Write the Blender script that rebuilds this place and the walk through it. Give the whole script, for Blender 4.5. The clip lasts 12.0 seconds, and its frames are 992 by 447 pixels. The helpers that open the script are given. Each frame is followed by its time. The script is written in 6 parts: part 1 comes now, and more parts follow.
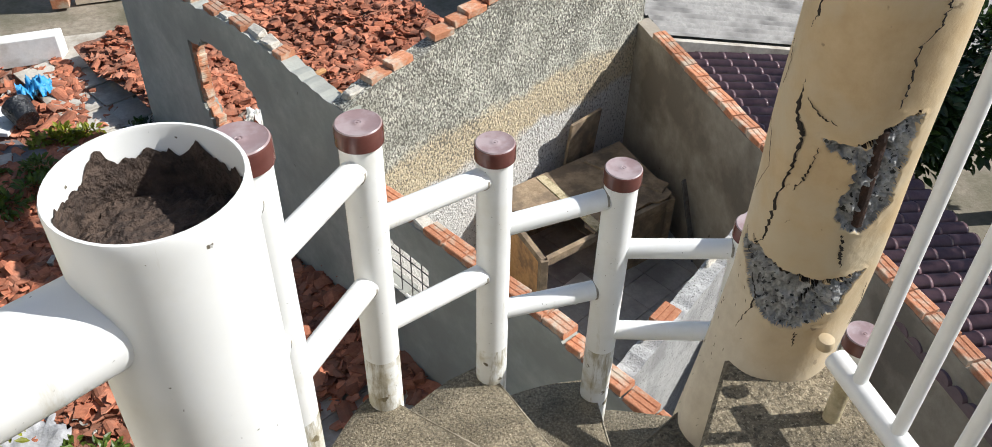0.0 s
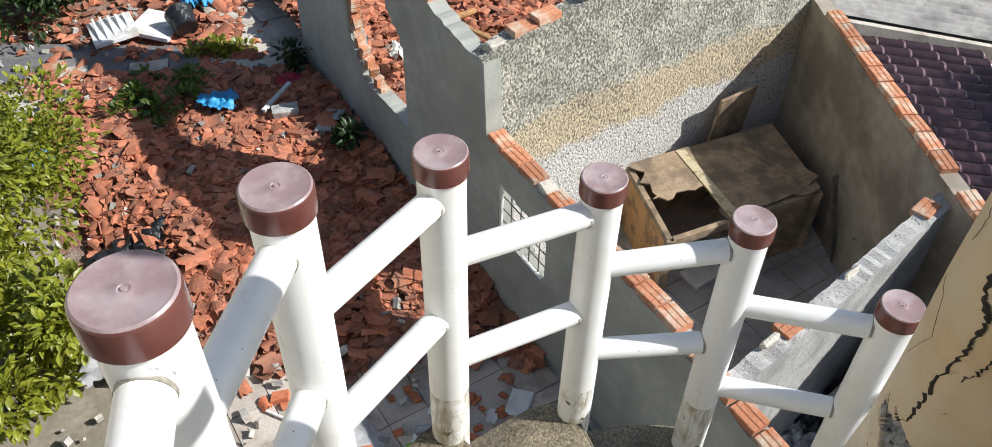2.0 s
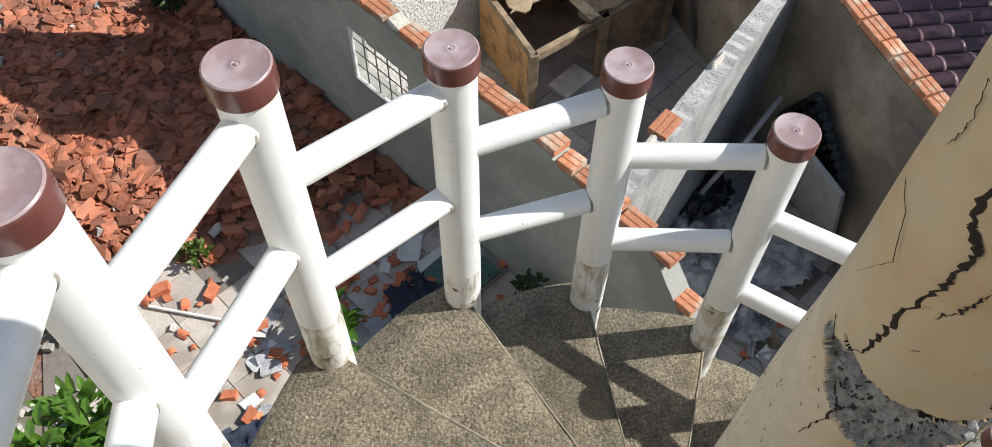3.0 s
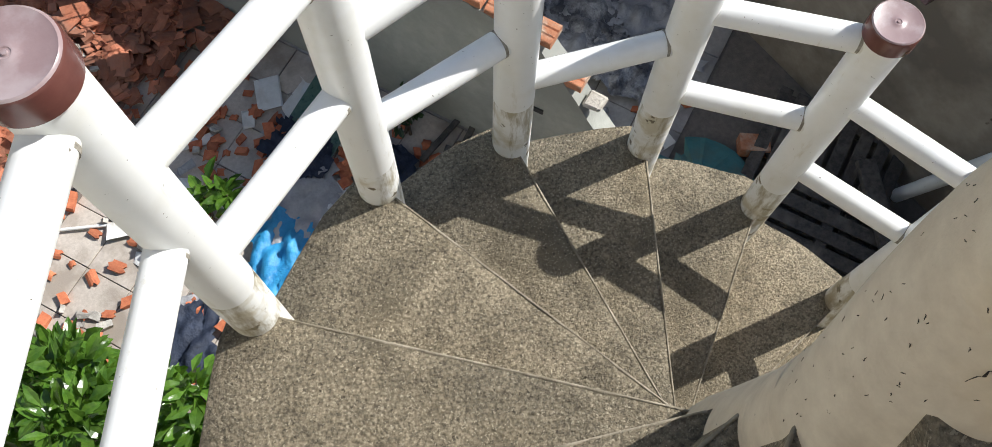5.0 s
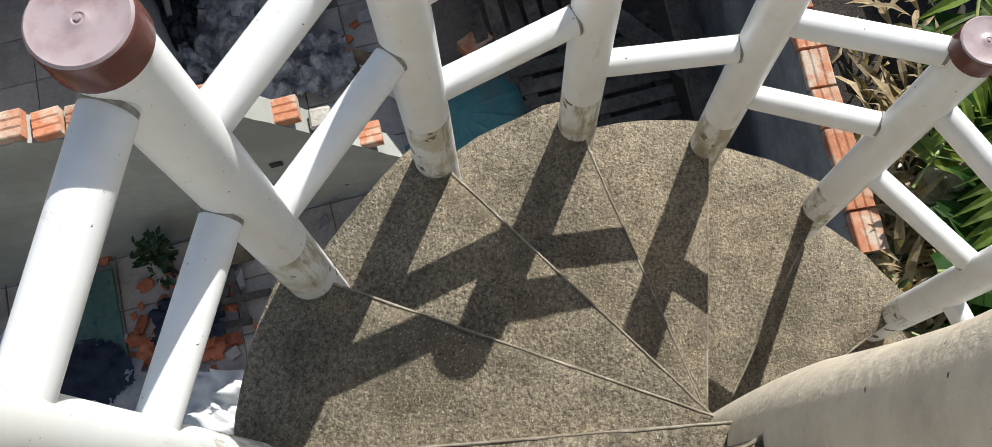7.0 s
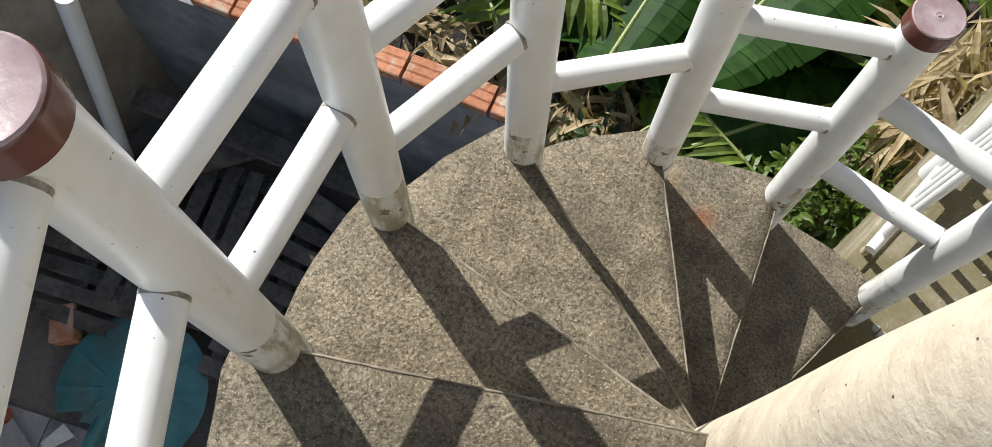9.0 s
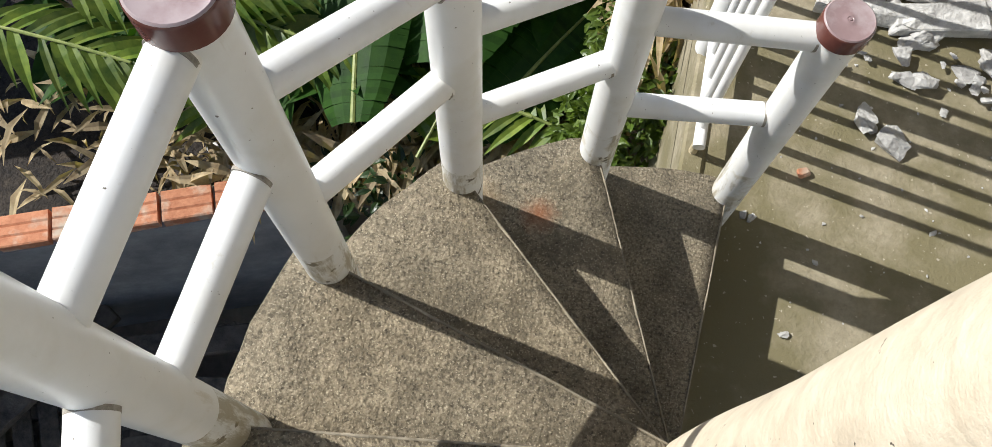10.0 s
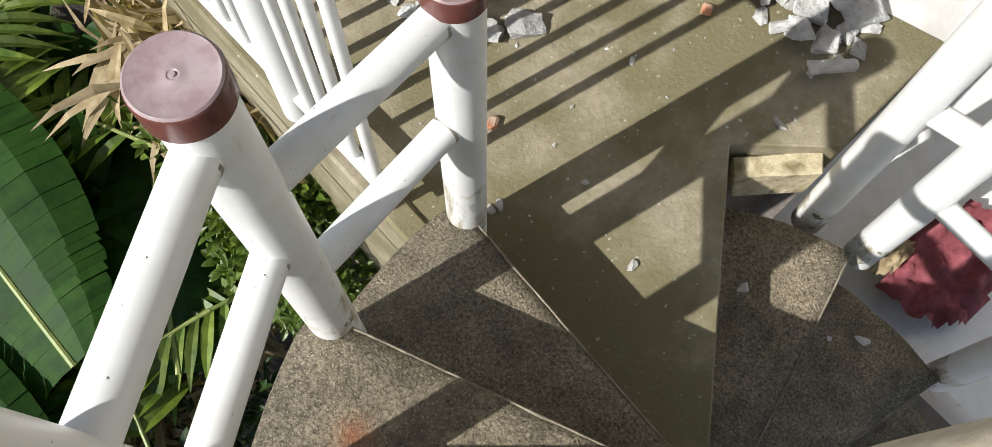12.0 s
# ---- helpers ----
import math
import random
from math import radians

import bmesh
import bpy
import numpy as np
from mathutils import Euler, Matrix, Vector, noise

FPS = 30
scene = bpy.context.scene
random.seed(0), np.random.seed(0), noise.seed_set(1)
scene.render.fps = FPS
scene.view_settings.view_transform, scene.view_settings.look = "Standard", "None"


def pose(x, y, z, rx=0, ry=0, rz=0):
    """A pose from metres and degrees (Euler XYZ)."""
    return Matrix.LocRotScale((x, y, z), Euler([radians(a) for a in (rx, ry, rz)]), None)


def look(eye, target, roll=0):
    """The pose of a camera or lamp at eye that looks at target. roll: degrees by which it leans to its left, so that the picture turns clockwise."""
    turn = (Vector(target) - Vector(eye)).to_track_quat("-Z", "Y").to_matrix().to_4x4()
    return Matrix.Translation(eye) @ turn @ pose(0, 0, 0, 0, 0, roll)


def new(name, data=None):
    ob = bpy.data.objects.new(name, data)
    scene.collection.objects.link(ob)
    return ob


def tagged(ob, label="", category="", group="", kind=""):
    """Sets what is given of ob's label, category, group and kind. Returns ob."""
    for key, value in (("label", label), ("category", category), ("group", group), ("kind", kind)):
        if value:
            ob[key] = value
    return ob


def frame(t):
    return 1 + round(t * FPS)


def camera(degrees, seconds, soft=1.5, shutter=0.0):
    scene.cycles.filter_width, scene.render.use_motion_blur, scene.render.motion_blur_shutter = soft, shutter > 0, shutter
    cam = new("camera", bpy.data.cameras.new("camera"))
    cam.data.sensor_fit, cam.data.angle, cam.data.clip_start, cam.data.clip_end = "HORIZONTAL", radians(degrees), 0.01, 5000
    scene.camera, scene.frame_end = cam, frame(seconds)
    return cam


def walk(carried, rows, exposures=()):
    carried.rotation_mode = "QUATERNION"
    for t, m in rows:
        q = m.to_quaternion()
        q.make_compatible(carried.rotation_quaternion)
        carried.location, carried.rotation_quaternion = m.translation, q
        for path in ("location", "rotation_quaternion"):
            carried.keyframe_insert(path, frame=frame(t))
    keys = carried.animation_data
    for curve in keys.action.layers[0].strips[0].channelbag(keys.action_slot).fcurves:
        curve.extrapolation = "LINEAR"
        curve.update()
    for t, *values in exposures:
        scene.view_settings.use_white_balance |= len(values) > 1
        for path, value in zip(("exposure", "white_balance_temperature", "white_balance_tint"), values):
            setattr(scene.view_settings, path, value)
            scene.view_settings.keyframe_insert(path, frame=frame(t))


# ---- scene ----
EXPOSURES = [(0.0, 0.3), (12.0, 0.3)]
cam = camera(57.74, 12.0, soft=0.8)
# seconds, eye, yaw, pitch, roll
ROWS = [
    (0.0, 0.622, 0.773, 1.346, 163.59, -40.87, 1.08),
    (0.5, 0.546, 0.714, 1.352, 167.58, -42.67, 1.13),
    (1.0, 0.529, 0.688, 1.363, 172.89, -44.04, 0.73),
    (1.5, 0.498, 0.622, 1.353, 176.38, -44.79, 1.10),
    (2.0, 0.487, 0.485, 1.325, 175.15, -44.85, 1.14),
    (2.5, 0.439, 0.365, 1.291, 168.55, -45.79, -0.03),
    (3.0, 0.410, 0.234, 1.216, 162.67, -56.20, 0.67),
    (3.2, 0.395, 0.195, 1.175, 161.21, -58.01, 0.98),
    (4.8, 0.385, -0.066, 1.034, 146.31, -68.45, 0.34),
    (5.0, 0.382, -0.078, 1.026, 144.19, -69.85, 1.47),
    (5.5, 0.351, -0.131, 1.001, 140.49, -71.04, 2.05),
    (6.0, 0.331, -0.188, 0.930, 129.78, -71.07, -0.78),
    (6.5, 0.240, -0.279, 0.784, 117.47, -74.15, -2.06),
    (7.0, 0.145, -0.331, 0.693, 106.95, -72.64, -4.34),
    (7.2, 0.116, -0.352, 0.624, 96.76, -71.94, -0.85),
    (8.8, -0.175, -0.354, 0.345, 52.30, -71.41, -0.64),
    (9.0, -0.225, -0.328, 0.269, 43.59, -71.25, 1.64),
    (9.5, -0.280, -0.246, 0.214, 23.26, -70.90, -0.80),
    (10.0, -0.335, -0.134, 0.077, 10.46, -70.91, 2.30),
    (10.5, -0.352, -0.053, 0.019, 4.90, -70.45, -0.09),
    (11.0, -0.358, 0.031, -0.071, -9.26, -70.20, -0.04),
    (11.5, -0.372, 0.139, -0.179, -23.68, -70.18, 1.79),
    (12.0, -0.320, 0.274, -0.312, -43.30, -69.88, 1.68),
]
walk(cam, [(t, pose(x, y, z, 90 + pitch, 0, yaw) @ pose(0, 0, 0, 0, 0, roll)) for t, x, y, z, yaw, pitch, roll in ROWS], EXPOSURES)

# ---- light ----
world = bpy.data.worlds.new("sky")
scene.world = world
world.use_nodes = True
wn = world.node_tree
sky = wn.nodes.new("ShaderNodeTexSky")
sky.sky_type = "NISHITA"
sky.sun_disc = False
SUN_ELEV, SUN_AZ = radians(40.3), radians(170.3)     # azimuth from +x, counter-clockwise
sky.sun_elevation = SUN_ELEV
sky.sun_rotation = radians(90) - SUN_AZ
wn.links.new(sky.outputs[0], wn.nodes["Background"].inputs["Color"])
wn.nodes["Background"].inputs["Strength"].default_value = 0.10
sun_data = bpy.data.lights.new("sun", "SUN")
sun_data.energy, sun_data.angle, sun_data.color = 5.0, radians(0.5), (1.0, 0.985, 0.955)
sun = new("sun", sun_data)
sun.matrix_world = look((math.cos(SUN_ELEV) * math.cos(SUN_AZ) * 30, math.cos(SUN_ELEV) * math.sin(SUN_AZ) * 30, math.sin(SUN_ELEV) * 30), (0, 0, 0))

# ---- materials ----


def ramp_node(nt, fac, stops):
    r = nt.nodes.new("ShaderNodeValToRGB")
    while len(r.color_ramp.elements) < len(stops):
        r.color_ramp.elements.new(0.5)
    for el, (p, c) in zip(r.color_ramp.elements, stops):
        el.position, el.color = p, (*c, 1) if len(c) == 3 else c
    nt.links.new(fac, r.inputs[0])
    return r.outputs[0]


def noise_node(nt, vec, scale, detail=6.0, rough=0.55, kind="noise"):
    if kind == "voronoi":
        n = nt.nodes.new("ShaderNodeTexVoronoi")
        n.inputs["Scale"].default_value = scale
        nt.links.new(vec, n.inputs["Vector"])
        return n.outputs["Distance"]
    n = nt.nodes.new("ShaderNodeTexNoise")
    n.inputs["Scale"].default_value, n.inputs["Detail"].default_value, n.inputs["Roughness"].default_value = scale, detail, rough
    nt.links.new(vec, n.inputs["Vector"])
    return n.outputs["Fac"]


def mix_node(nt, fac, a, b, mode="MIX"):
    m = nt.nodes.new("ShaderNodeMix")
    m.data_type, m.blend_type = "RGBA", mode
    for sock, v in ((m.inputs["Factor"], fac), (m.inputs["A"], a), (m.inputs["B"], b)):
        if isinstance(v, (int, float)):
            sock.default_value = v
        elif isinstance(v, tuple):
            sock.default_value = (*v, 1)
        else:
            nt.links.new(v, sock)
    return m.outputs["Result"]


def surface(name, base, spots=None, stain=None, rough=0.8, metal=0.0, bump=0.3, bump_scale=60.0, grain=25.0, patch=2.5,
            vary=0.0, island=0.0, bump_dist=0.01, kind="noise", trans=0.0, sharp=0.18):
    """base: two colours of the fine grain; stain: colour, amount of the broad patches; spots: colour, size, share."""
    m = bpy.data.materials.new(name)
    m.use_nodes = True
    nt = m.node_tree
    b = nt.nodes["Principled BSDF"]
    geo = nt.nodes.new("ShaderNodeNewGeometry")
    tc = nt.nodes.new("ShaderNodeTexCoord")
    vec = geo.outputs["Position"]
    fine = noise_node(nt, vec, grain, 8.0, 0.65)
    col = ramp_node(nt, fine, [(0.5 - sharp, base[0]), (0.5 + sharp, base[1])])
    if stain:
        broad = noise_node(nt, vec, patch, 5.0, 0.6)
        lo = 0.62 - 0.3 * stain[1]
        col = mix_node(nt, ramp_node(nt, broad, [(lo, (0, 0, 0)), (lo + 0.16, (1, 1, 1))]), col, stain[0])
    if spots:
        sp = noise_node(nt, vec, spots[1], 3.0, 0.5)
        col = mix_node(nt, ramp_node(nt, sp, [(1 - spots[2] - 0.03, (0, 0, 0)), (1 - spots[2], (1, 1, 1))]), col, spots[0])
    if vary or island:
        if island:
            rnd, amount = geo.outputs["Random Per Island"], island
        else:
            rnd, amount = nt.nodes.new("ShaderNodeObjectInfo").outputs["Random"], vary
        k = ramp_node(nt, rnd, [(0.0, (1 - amount,) * 3), (1.0, (1 + amount * 0.6, 1 + amount * 0.6, 1 + amount * 0.6))])
        col = mix_node(nt, 1.0, col, k, "MULTIPLY")
    nt.links.new(col, b.inputs["Base Color"])
    b.inputs["Metallic"].default_value = metal
    rr = nt.nodes.new("ShaderNodeMapRange")
    rr.inputs["To Min"].default_value, rr.inputs["To Max"].default_value = max(rough - 0.12, 0.03), min(rough + 0.12, 1)
    nt.links.new(fine, rr.inputs["Value"])
    nt.links.new(rr.outputs[0], b.inputs["Roughness"])
    if trans:
        b.inputs["Subsurface Weight"].default_value = 0.0
        b.inputs["Transmission Weight"].default_value = trans
    if bump:
        h = noise_node(nt, vec, bump_scale, 6.0, 0.6, kind)
        bp = nt.nodes.new("ShaderNodeBump")
        bp.inputs["Strength"].default_value, bp.inputs["Distance"].default_value = bump, bump_dist
        nt.links.new(h, bp.inputs["Height"])
        nt.links.new(bp.outputs[0], b.inputs["Normal"])
    return m


def leaf_material(name, dark, light, rough=0.4, island=0.35, vein=0.0):
    """Leaf: green grain, some light let through."""
    m = surface(name, (dark, light), rough=rough, bump=0.15, bump_scale=40, grain=14, island=island)
    nt = m.node_tree
    b = nt.nodes["Principled BSDF"]
    t = nt.nodes.new("ShaderNodeBsdfTranslucent")
    src = b.inputs["Base Color"].links[0].from_socket
    nt.links.new(mix_node(nt, 1.0, src, (1.4, 1.5, 0.6), "MULTIPLY"), t.inputs["Color"])
    ms = nt.nodes.new("ShaderNodeMixShader")
    ms.inputs[0].default_value = 0.28
    nt.links.new(b.outputs[0], ms.inputs[1])
    nt.links.new(t.outputs[0], ms.inputs[2])
    nt.links.new(ms.outputs[0], nt.nodes["Material Output"].inputs["Surface"])
    return m


M_TREAD = surface("weathered_concrete", ((0.125, 0.104, 0.072), (0.375, 0.318, 0.228)), stain=((0.165, 0.138, 0.094), 0.34), spots=((0.45, 0.395, 0.295), 250, 0.365),
                  rough=0.95, bump=1.0, bump_scale=140, grain=130, patch=5.0, bump_dist=0.011, sharp=0.135)


def weather(m, pit=(0.045, 0.036, 0.024)):
    """Dark pits, and lighter and darker worn areas a hand wide."""
    nt = m.node_tree
    b = nt.nodes["Principled BSDF"]
    pos = nt.nodes.new("ShaderNodeNewGeometry").outputs["Position"]
    src = b.inputs["Base Color"].links[0].from_socket
    pits = noise_node(nt, pos, 115, 4.0, 0.7)
    col = mix_node(nt, ramp_node(nt, pits, [(0.335, (0.8, 0.8, 0.8)), (0.385, (0, 0, 0))]), src, pit)
    col = mix_node(nt, 1.0, col, ramp_node(nt, noise_node(nt, pos, 13, 6.0, 0.65), [(0.32, (0.62, 0.61, 0.58)), (0.66, (1.14, 1.13, 1.10))]), "MULTIPLY")
    col = mix_node(nt, 1.0, col, ramp_node(nt, noise_node(nt, pos, 2.6, 4.0, 0.6), [(0.35, (0.78, 0.79, 0.79)), (0.62, (1.12, 1.10, 1.06))]), "MULTIPLY")
    nt.links.new(col, b.inputs["Base Color"])


weather(M_TREAD)
M_NOSING = surface("worn_nosing_concrete", ((0.26, 0.225, 0.16), (0.47, 0.41, 0.31)), stain=((0.20, 0.17, 0.12), 0.75), rough=0.9, bump=0.8, bump_scale=150, grain=90, patch=14, bump_dist=0.005)
M_PVC = surface("white_pvc", ((0.775, 0.78, 0.76), (0.825, 0.83, 0.812)), stain=((0.745, 0.74, 0.695), 0.42), spots=((0.13, 0.11, 0.08), 130, 0.245),
                rough=0.36, bump=0.05, bump_scale=8, grain=9, patch=7)
M_PVC_DIRTY = surface("dirty_pvc_foot", ((0.74, 0.745, 0.72), (0.81, 0.82, 0.80)), stain=((0.56, 0.52, 0.41), 0.42), spots=((0.13, 0.11, 0.07), 26, 0.33),
                      rough=0.5, bump=0.1, bump_scale=30, grain=22, patch=16)
M_SEAM = surface("grimy_joint", ((0.16, 0.14, 0.11), (0.40, 0.37, 0.31)), rough=0.7, bump=0, grain=120)
# lid paler and greyer than the rim: the sky's reflection is put into its colour
M_CAP_SKY = surface("brown_plastic_lid_sky_sheen", ((0.27, 0.185, 0.185), (0.32, 0.235, 0.235)), stain=((0.38, 0.305, 0.305), 0.55), rough=0.34, bump=0.06, bump_scale=40, grain=18, patch=18)
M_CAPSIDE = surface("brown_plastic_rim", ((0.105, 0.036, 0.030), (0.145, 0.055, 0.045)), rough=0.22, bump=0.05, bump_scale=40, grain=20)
M_COLUMN = surface("ochre_plaster", ((0.45, 0.325, 0.18), (0.54, 0.41, 0.245)), stain=((0.50, 0.41, 0.275), 0.6), spots=((0.30, 0.22, 0.13), 45, 0.25),
                   rough=0.75, bump=0.35, bump_scale=70, grain=30, patch=6, bump_dist=0.004)
M_COLUMN_LOW = surface("pale_cream_plaster", ((0.56, 0.475, 0.355), (0.67, 0.59, 0.455)), stain=((0.47, 0.40, 0.30), 0.32), spots=((0.10, 0.08, 0.06), 75, 0.26),
                       rough=0.8, bump=0.5, bump_scale=80, grain=26, patch=9, bump_dist=0.005)

def two_tones(name, up, low):
    """Ochre that turns to a paler tone lower down and on the stair side, with a ragged boundary."""
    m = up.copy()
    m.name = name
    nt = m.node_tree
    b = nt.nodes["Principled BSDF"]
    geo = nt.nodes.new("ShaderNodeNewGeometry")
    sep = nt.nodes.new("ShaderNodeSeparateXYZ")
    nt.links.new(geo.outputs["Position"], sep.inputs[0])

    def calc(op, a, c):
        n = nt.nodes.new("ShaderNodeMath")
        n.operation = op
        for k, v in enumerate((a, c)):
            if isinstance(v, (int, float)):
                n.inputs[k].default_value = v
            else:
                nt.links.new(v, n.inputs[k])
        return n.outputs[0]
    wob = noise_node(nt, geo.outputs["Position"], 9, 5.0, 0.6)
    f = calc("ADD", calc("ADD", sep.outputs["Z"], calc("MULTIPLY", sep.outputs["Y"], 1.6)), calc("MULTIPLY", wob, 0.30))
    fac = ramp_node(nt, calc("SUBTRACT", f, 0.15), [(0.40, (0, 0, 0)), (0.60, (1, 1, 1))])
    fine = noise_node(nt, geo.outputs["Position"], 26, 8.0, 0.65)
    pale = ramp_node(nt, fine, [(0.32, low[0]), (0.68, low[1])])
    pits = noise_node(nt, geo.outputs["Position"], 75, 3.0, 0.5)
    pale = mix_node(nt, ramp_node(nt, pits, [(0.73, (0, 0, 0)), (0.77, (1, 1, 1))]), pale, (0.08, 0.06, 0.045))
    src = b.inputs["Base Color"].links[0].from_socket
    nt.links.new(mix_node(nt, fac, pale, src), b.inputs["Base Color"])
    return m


M_SHAFT = two_tones("ochre_plaster_two_tone", M_COLUMN, ((0.52, 0.44, 0.325), (0.64, 0.56, 0.425)))
M_MORTAR = surface("bare_grey_mortar", ((0.20, 0.20, 0.195), (0.44, 0.44, 0.43)), stain=((0.15, 0.15, 0.15), 0.35), spots=((0.05, 0.05, 0.05), 120, 0.36), rough=0.95, bump=1.0, bump_scale=90, grain=70, patch=40, bump_dist=0.008)
M_CRACK = surface("open_crack", ((0.012, 0.009, 0.006), (0.03, 0.02, 0.014)), rough=1, bump=0)
M_RUST = surface("rusted_steel", ((0.022, 0.012, 0.009), (0.075, 0.035, 0.022)), rough=0.9, bump=0.8, bump_scale=120, grain=70)
M_SOIL = surface("dark_soil", ((0.045, 0.03, 0.024), (0.14, 0.095, 0.07)), rough=1, bump=1, bump_scale=90, grain=70, bump_dist=0.02)
# garden soil with the shade under the plants put into its colour
M_SOIL_SHADED = surface("soil_in_plant_shade", ((0.012, 0.010, 0.009), (0.050, 0.040, 0.032)), stain=((0.075, 0.058, 0.042), 0.3), rough=1, bump=1, bump_scale=60, grain=45, patch=7, bump_dist=0.02)
M_GREYWALL = surface("grey_green_render", ((0.38, 0.39, 0.345), (0.48, 0.49, 0.44)), stain=((0.33, 0.335, 0.30), 0.6), spots=((0.12, 0.11, 0.09), 9, 0.22), rough=0.9, bump=0.4, bump_scale=45, grain=12, patch=1.3)


def calc_node(nt, op, a, c):
    n = nt.nodes.new("ShaderNodeMath")
    n.operation = op
    for k, v in enumerate((a, c)):
        if isinstance(v, (int, float)):
            n.inputs[k].default_value = v
        else:
            nt.links.new(v, n.inputs[k])
    return n.outputs[0]


def blotch(m, centre, radius, colour, amount=0.9):
    """A single ragged stain soaked into a material."""
    nt = m.node_tree
    b = nt.nodes["Principled BSDF"]
    geo = nt.nodes.new("ShaderNodeNewGeometry")
    d = nt.nodes.new("ShaderNodeVectorMath")
    d.operation = "DISTANCE"
    nt.links.new(geo.outputs["Position"], d.inputs[0])
    d.inputs[1].default_value = centre
    w = calc_node(nt, "ADD", calc_node(nt, "DIVIDE", d.outputs["Value"], radius), calc_node(nt, "MULTIPLY", noise_node(nt, geo.outputs["Position"], 45, 5.0, 0.7), 1.1))
    fac = ramp_node(nt, calc_node(nt, "SUBTRACT", w, 0.55), [(0.05, (amount,) * 3), (1.0, (0, 0, 0))])
    src = b.inputs["Base Color"].links[0].from_socket
    nt.links.new(mix_node(nt, fac, src, colour), b.inputs["Base Color"])


def roughcast():
    """Thrown plaster in three weathered bands: white below, cream, grey lichen along the top."""
    m = surface("roughcast_wall", ((0.60, 0.58, 0.54), (0.80, 0.78, 0.74)), rough=0.95, bump=1.0, bump_scale=42, grain=34, bump_dist=0.028)
    nt = m.node_tree
    b = nt.nodes["Principled BSDF"]
    geo = nt.nodes.new("ShaderNodeNewGeometry")
    pos = geo.outputs["Position"]
    sep = nt.nodes.new("ShaderNodeSeparateXYZ")
    nt.links.new(pos, sep.inputs[0])
    h = calc_node(nt, "ADD", sep.outputs["Z"], calc_node(nt, "MULTIPLY", calc_node(nt, "SUBTRACT", noise_node(nt, pos, 2.6, 6.0, 0.65), 0.5), 0.55))
    h = calc_node(nt, "ADD", h, 4.0)
    src = b.inputs["Base Color"].links[0].from_socket
    cream = ramp_node(nt, noise_node(nt, pos, 30, 6.0, 0.6), [(0.35, (0.56, 0.45, 0.29)), (0.65, (0.74, 0.63, 0.44))])
    grey = ramp_node(nt, noise_node(nt, pos, 5, 6.0, 0.6), [(0.35, (0.40, 0.39, 0.32)), (0.62, (0.68, 0.66, 0.56))])
    col = mix_node(nt, ramp_node(nt, h, [(0.60, (0, 0, 0)), (0.70, (1, 1, 1))]), src, cream)
    col = mix_node(nt, ramp_node(nt, calc_node(nt, "SUBTRACT", h, 0.5), [(0.54, (0, 0, 0)), (0.64, (1, 1, 1))]), col, grey)
    mp = nt.nodes.new("ShaderNodeMapping")
    mp.inputs["Rotation"].default_value = (0.5, 0.0, 0.5)
    mp.inputs["Scale"].default_value = (62, 62, 40)
    nt.links.new(pos, mp.inputs["Vector"])
    worm = noise_node(nt, mp.outputs[0], 1.0, 2.5, 0.55)
    dirt = calc_node(nt, "MULTIPLY", calc_node(nt, "SUBTRACT", h, 0.7), 0.085)
    dirt = calc_node(nt, "ADD", dirt, calc_node(nt, "MULTIPLY", calc_node(nt, "SUBTRACT", noise_node(nt, pos, 1.9, 4.0, 0.6), 0.5), 0.22))
    fac = ramp_node(nt, calc_node(nt, "ADD", worm, dirt), [(0.52, (0, 0, 0)), (0.63, (0.85, 0.85, 0.85))])
    col = mix_node(nt, fac, col, (0.13, 0.12, 0.10))
    nt.links.new(col, b.inputs["Base Color"])
    return m


def streaks(m, colour, cut, amount):
    """Run-down grime along upright pipes."""
    nt = m.node_tree
    b = nt.nodes["Principled BSDF"]
    geo = nt.nodes.new("ShaderNodeNewGeometry")
    mp = nt.nodes.new("ShaderNodeMapping")
    mp.inputs["Scale"].default_value = (26, 26, 4.5)
    nt.links.new(geo.outputs["Position"], mp.inputs["Vector"])
    f = noise_node(nt, mp.outputs[0], 1.0, 8.0, 0.72)
    src = b.inputs["Base Color"].links[0].from_socket
    nt.links.new(mix_node(nt, ramp_node(nt, f, [(cut, (0, 0, 0)), (cut + 0.10, (amount,) * 3)]), src, colour), b.inputs["Base Color"])


M_ROUGH = roughcast()
streaks(M_PVC, (0.52, 0.47, 0.35), 0.61, 0.5)
streaks(M_PVC_DIRTY, (0.31, 0.26, 0.15), 0.49, 0.8)
blotch(M_TREAD, (-0.365, 0.545, -1.80), 0.05, (0.30, 0.10, 0.035), 0.7)
blotch(M_TREAD, (-0.50, 0.545, -1.80), 0.07, (0.33, 0.22, 0.11), 0.45)
M_TAUPE = surface("taupe_render", ((0.30, 0.262, 0.21), (0.40, 0.352, 0.285)), stain=((0.20, 0.17, 0.135), 0.6), spots=((0.10, 0.07, 0.05), 7, 0.22), rough=0.9, bump=0.5, bump_scale=40, grain=9, patch=1.4)
M_BLUEGREY = surface("blue_grey_cement", ((0.22, 0.225, 0.23), (0.32, 0.325, 0.325)), stain=((0.16, 0.165, 0.175), 0.6), rough=0.9, bump=0.5, bump_scale=40, grain=12, patch=2)
M_CEMENT = surface("rough_grey_cement", ((0.36, 0.355, 0.34), (0.50, 0.495, 0.475)), stain=((0.29, 0.285, 0.275), 0.5), spots=((0.17, 0.165, 0.15), 60, 0.34), rough=0.95, bump=0.9, bump_scale=55, grain=22, patch=3, bump_dist=0.012)
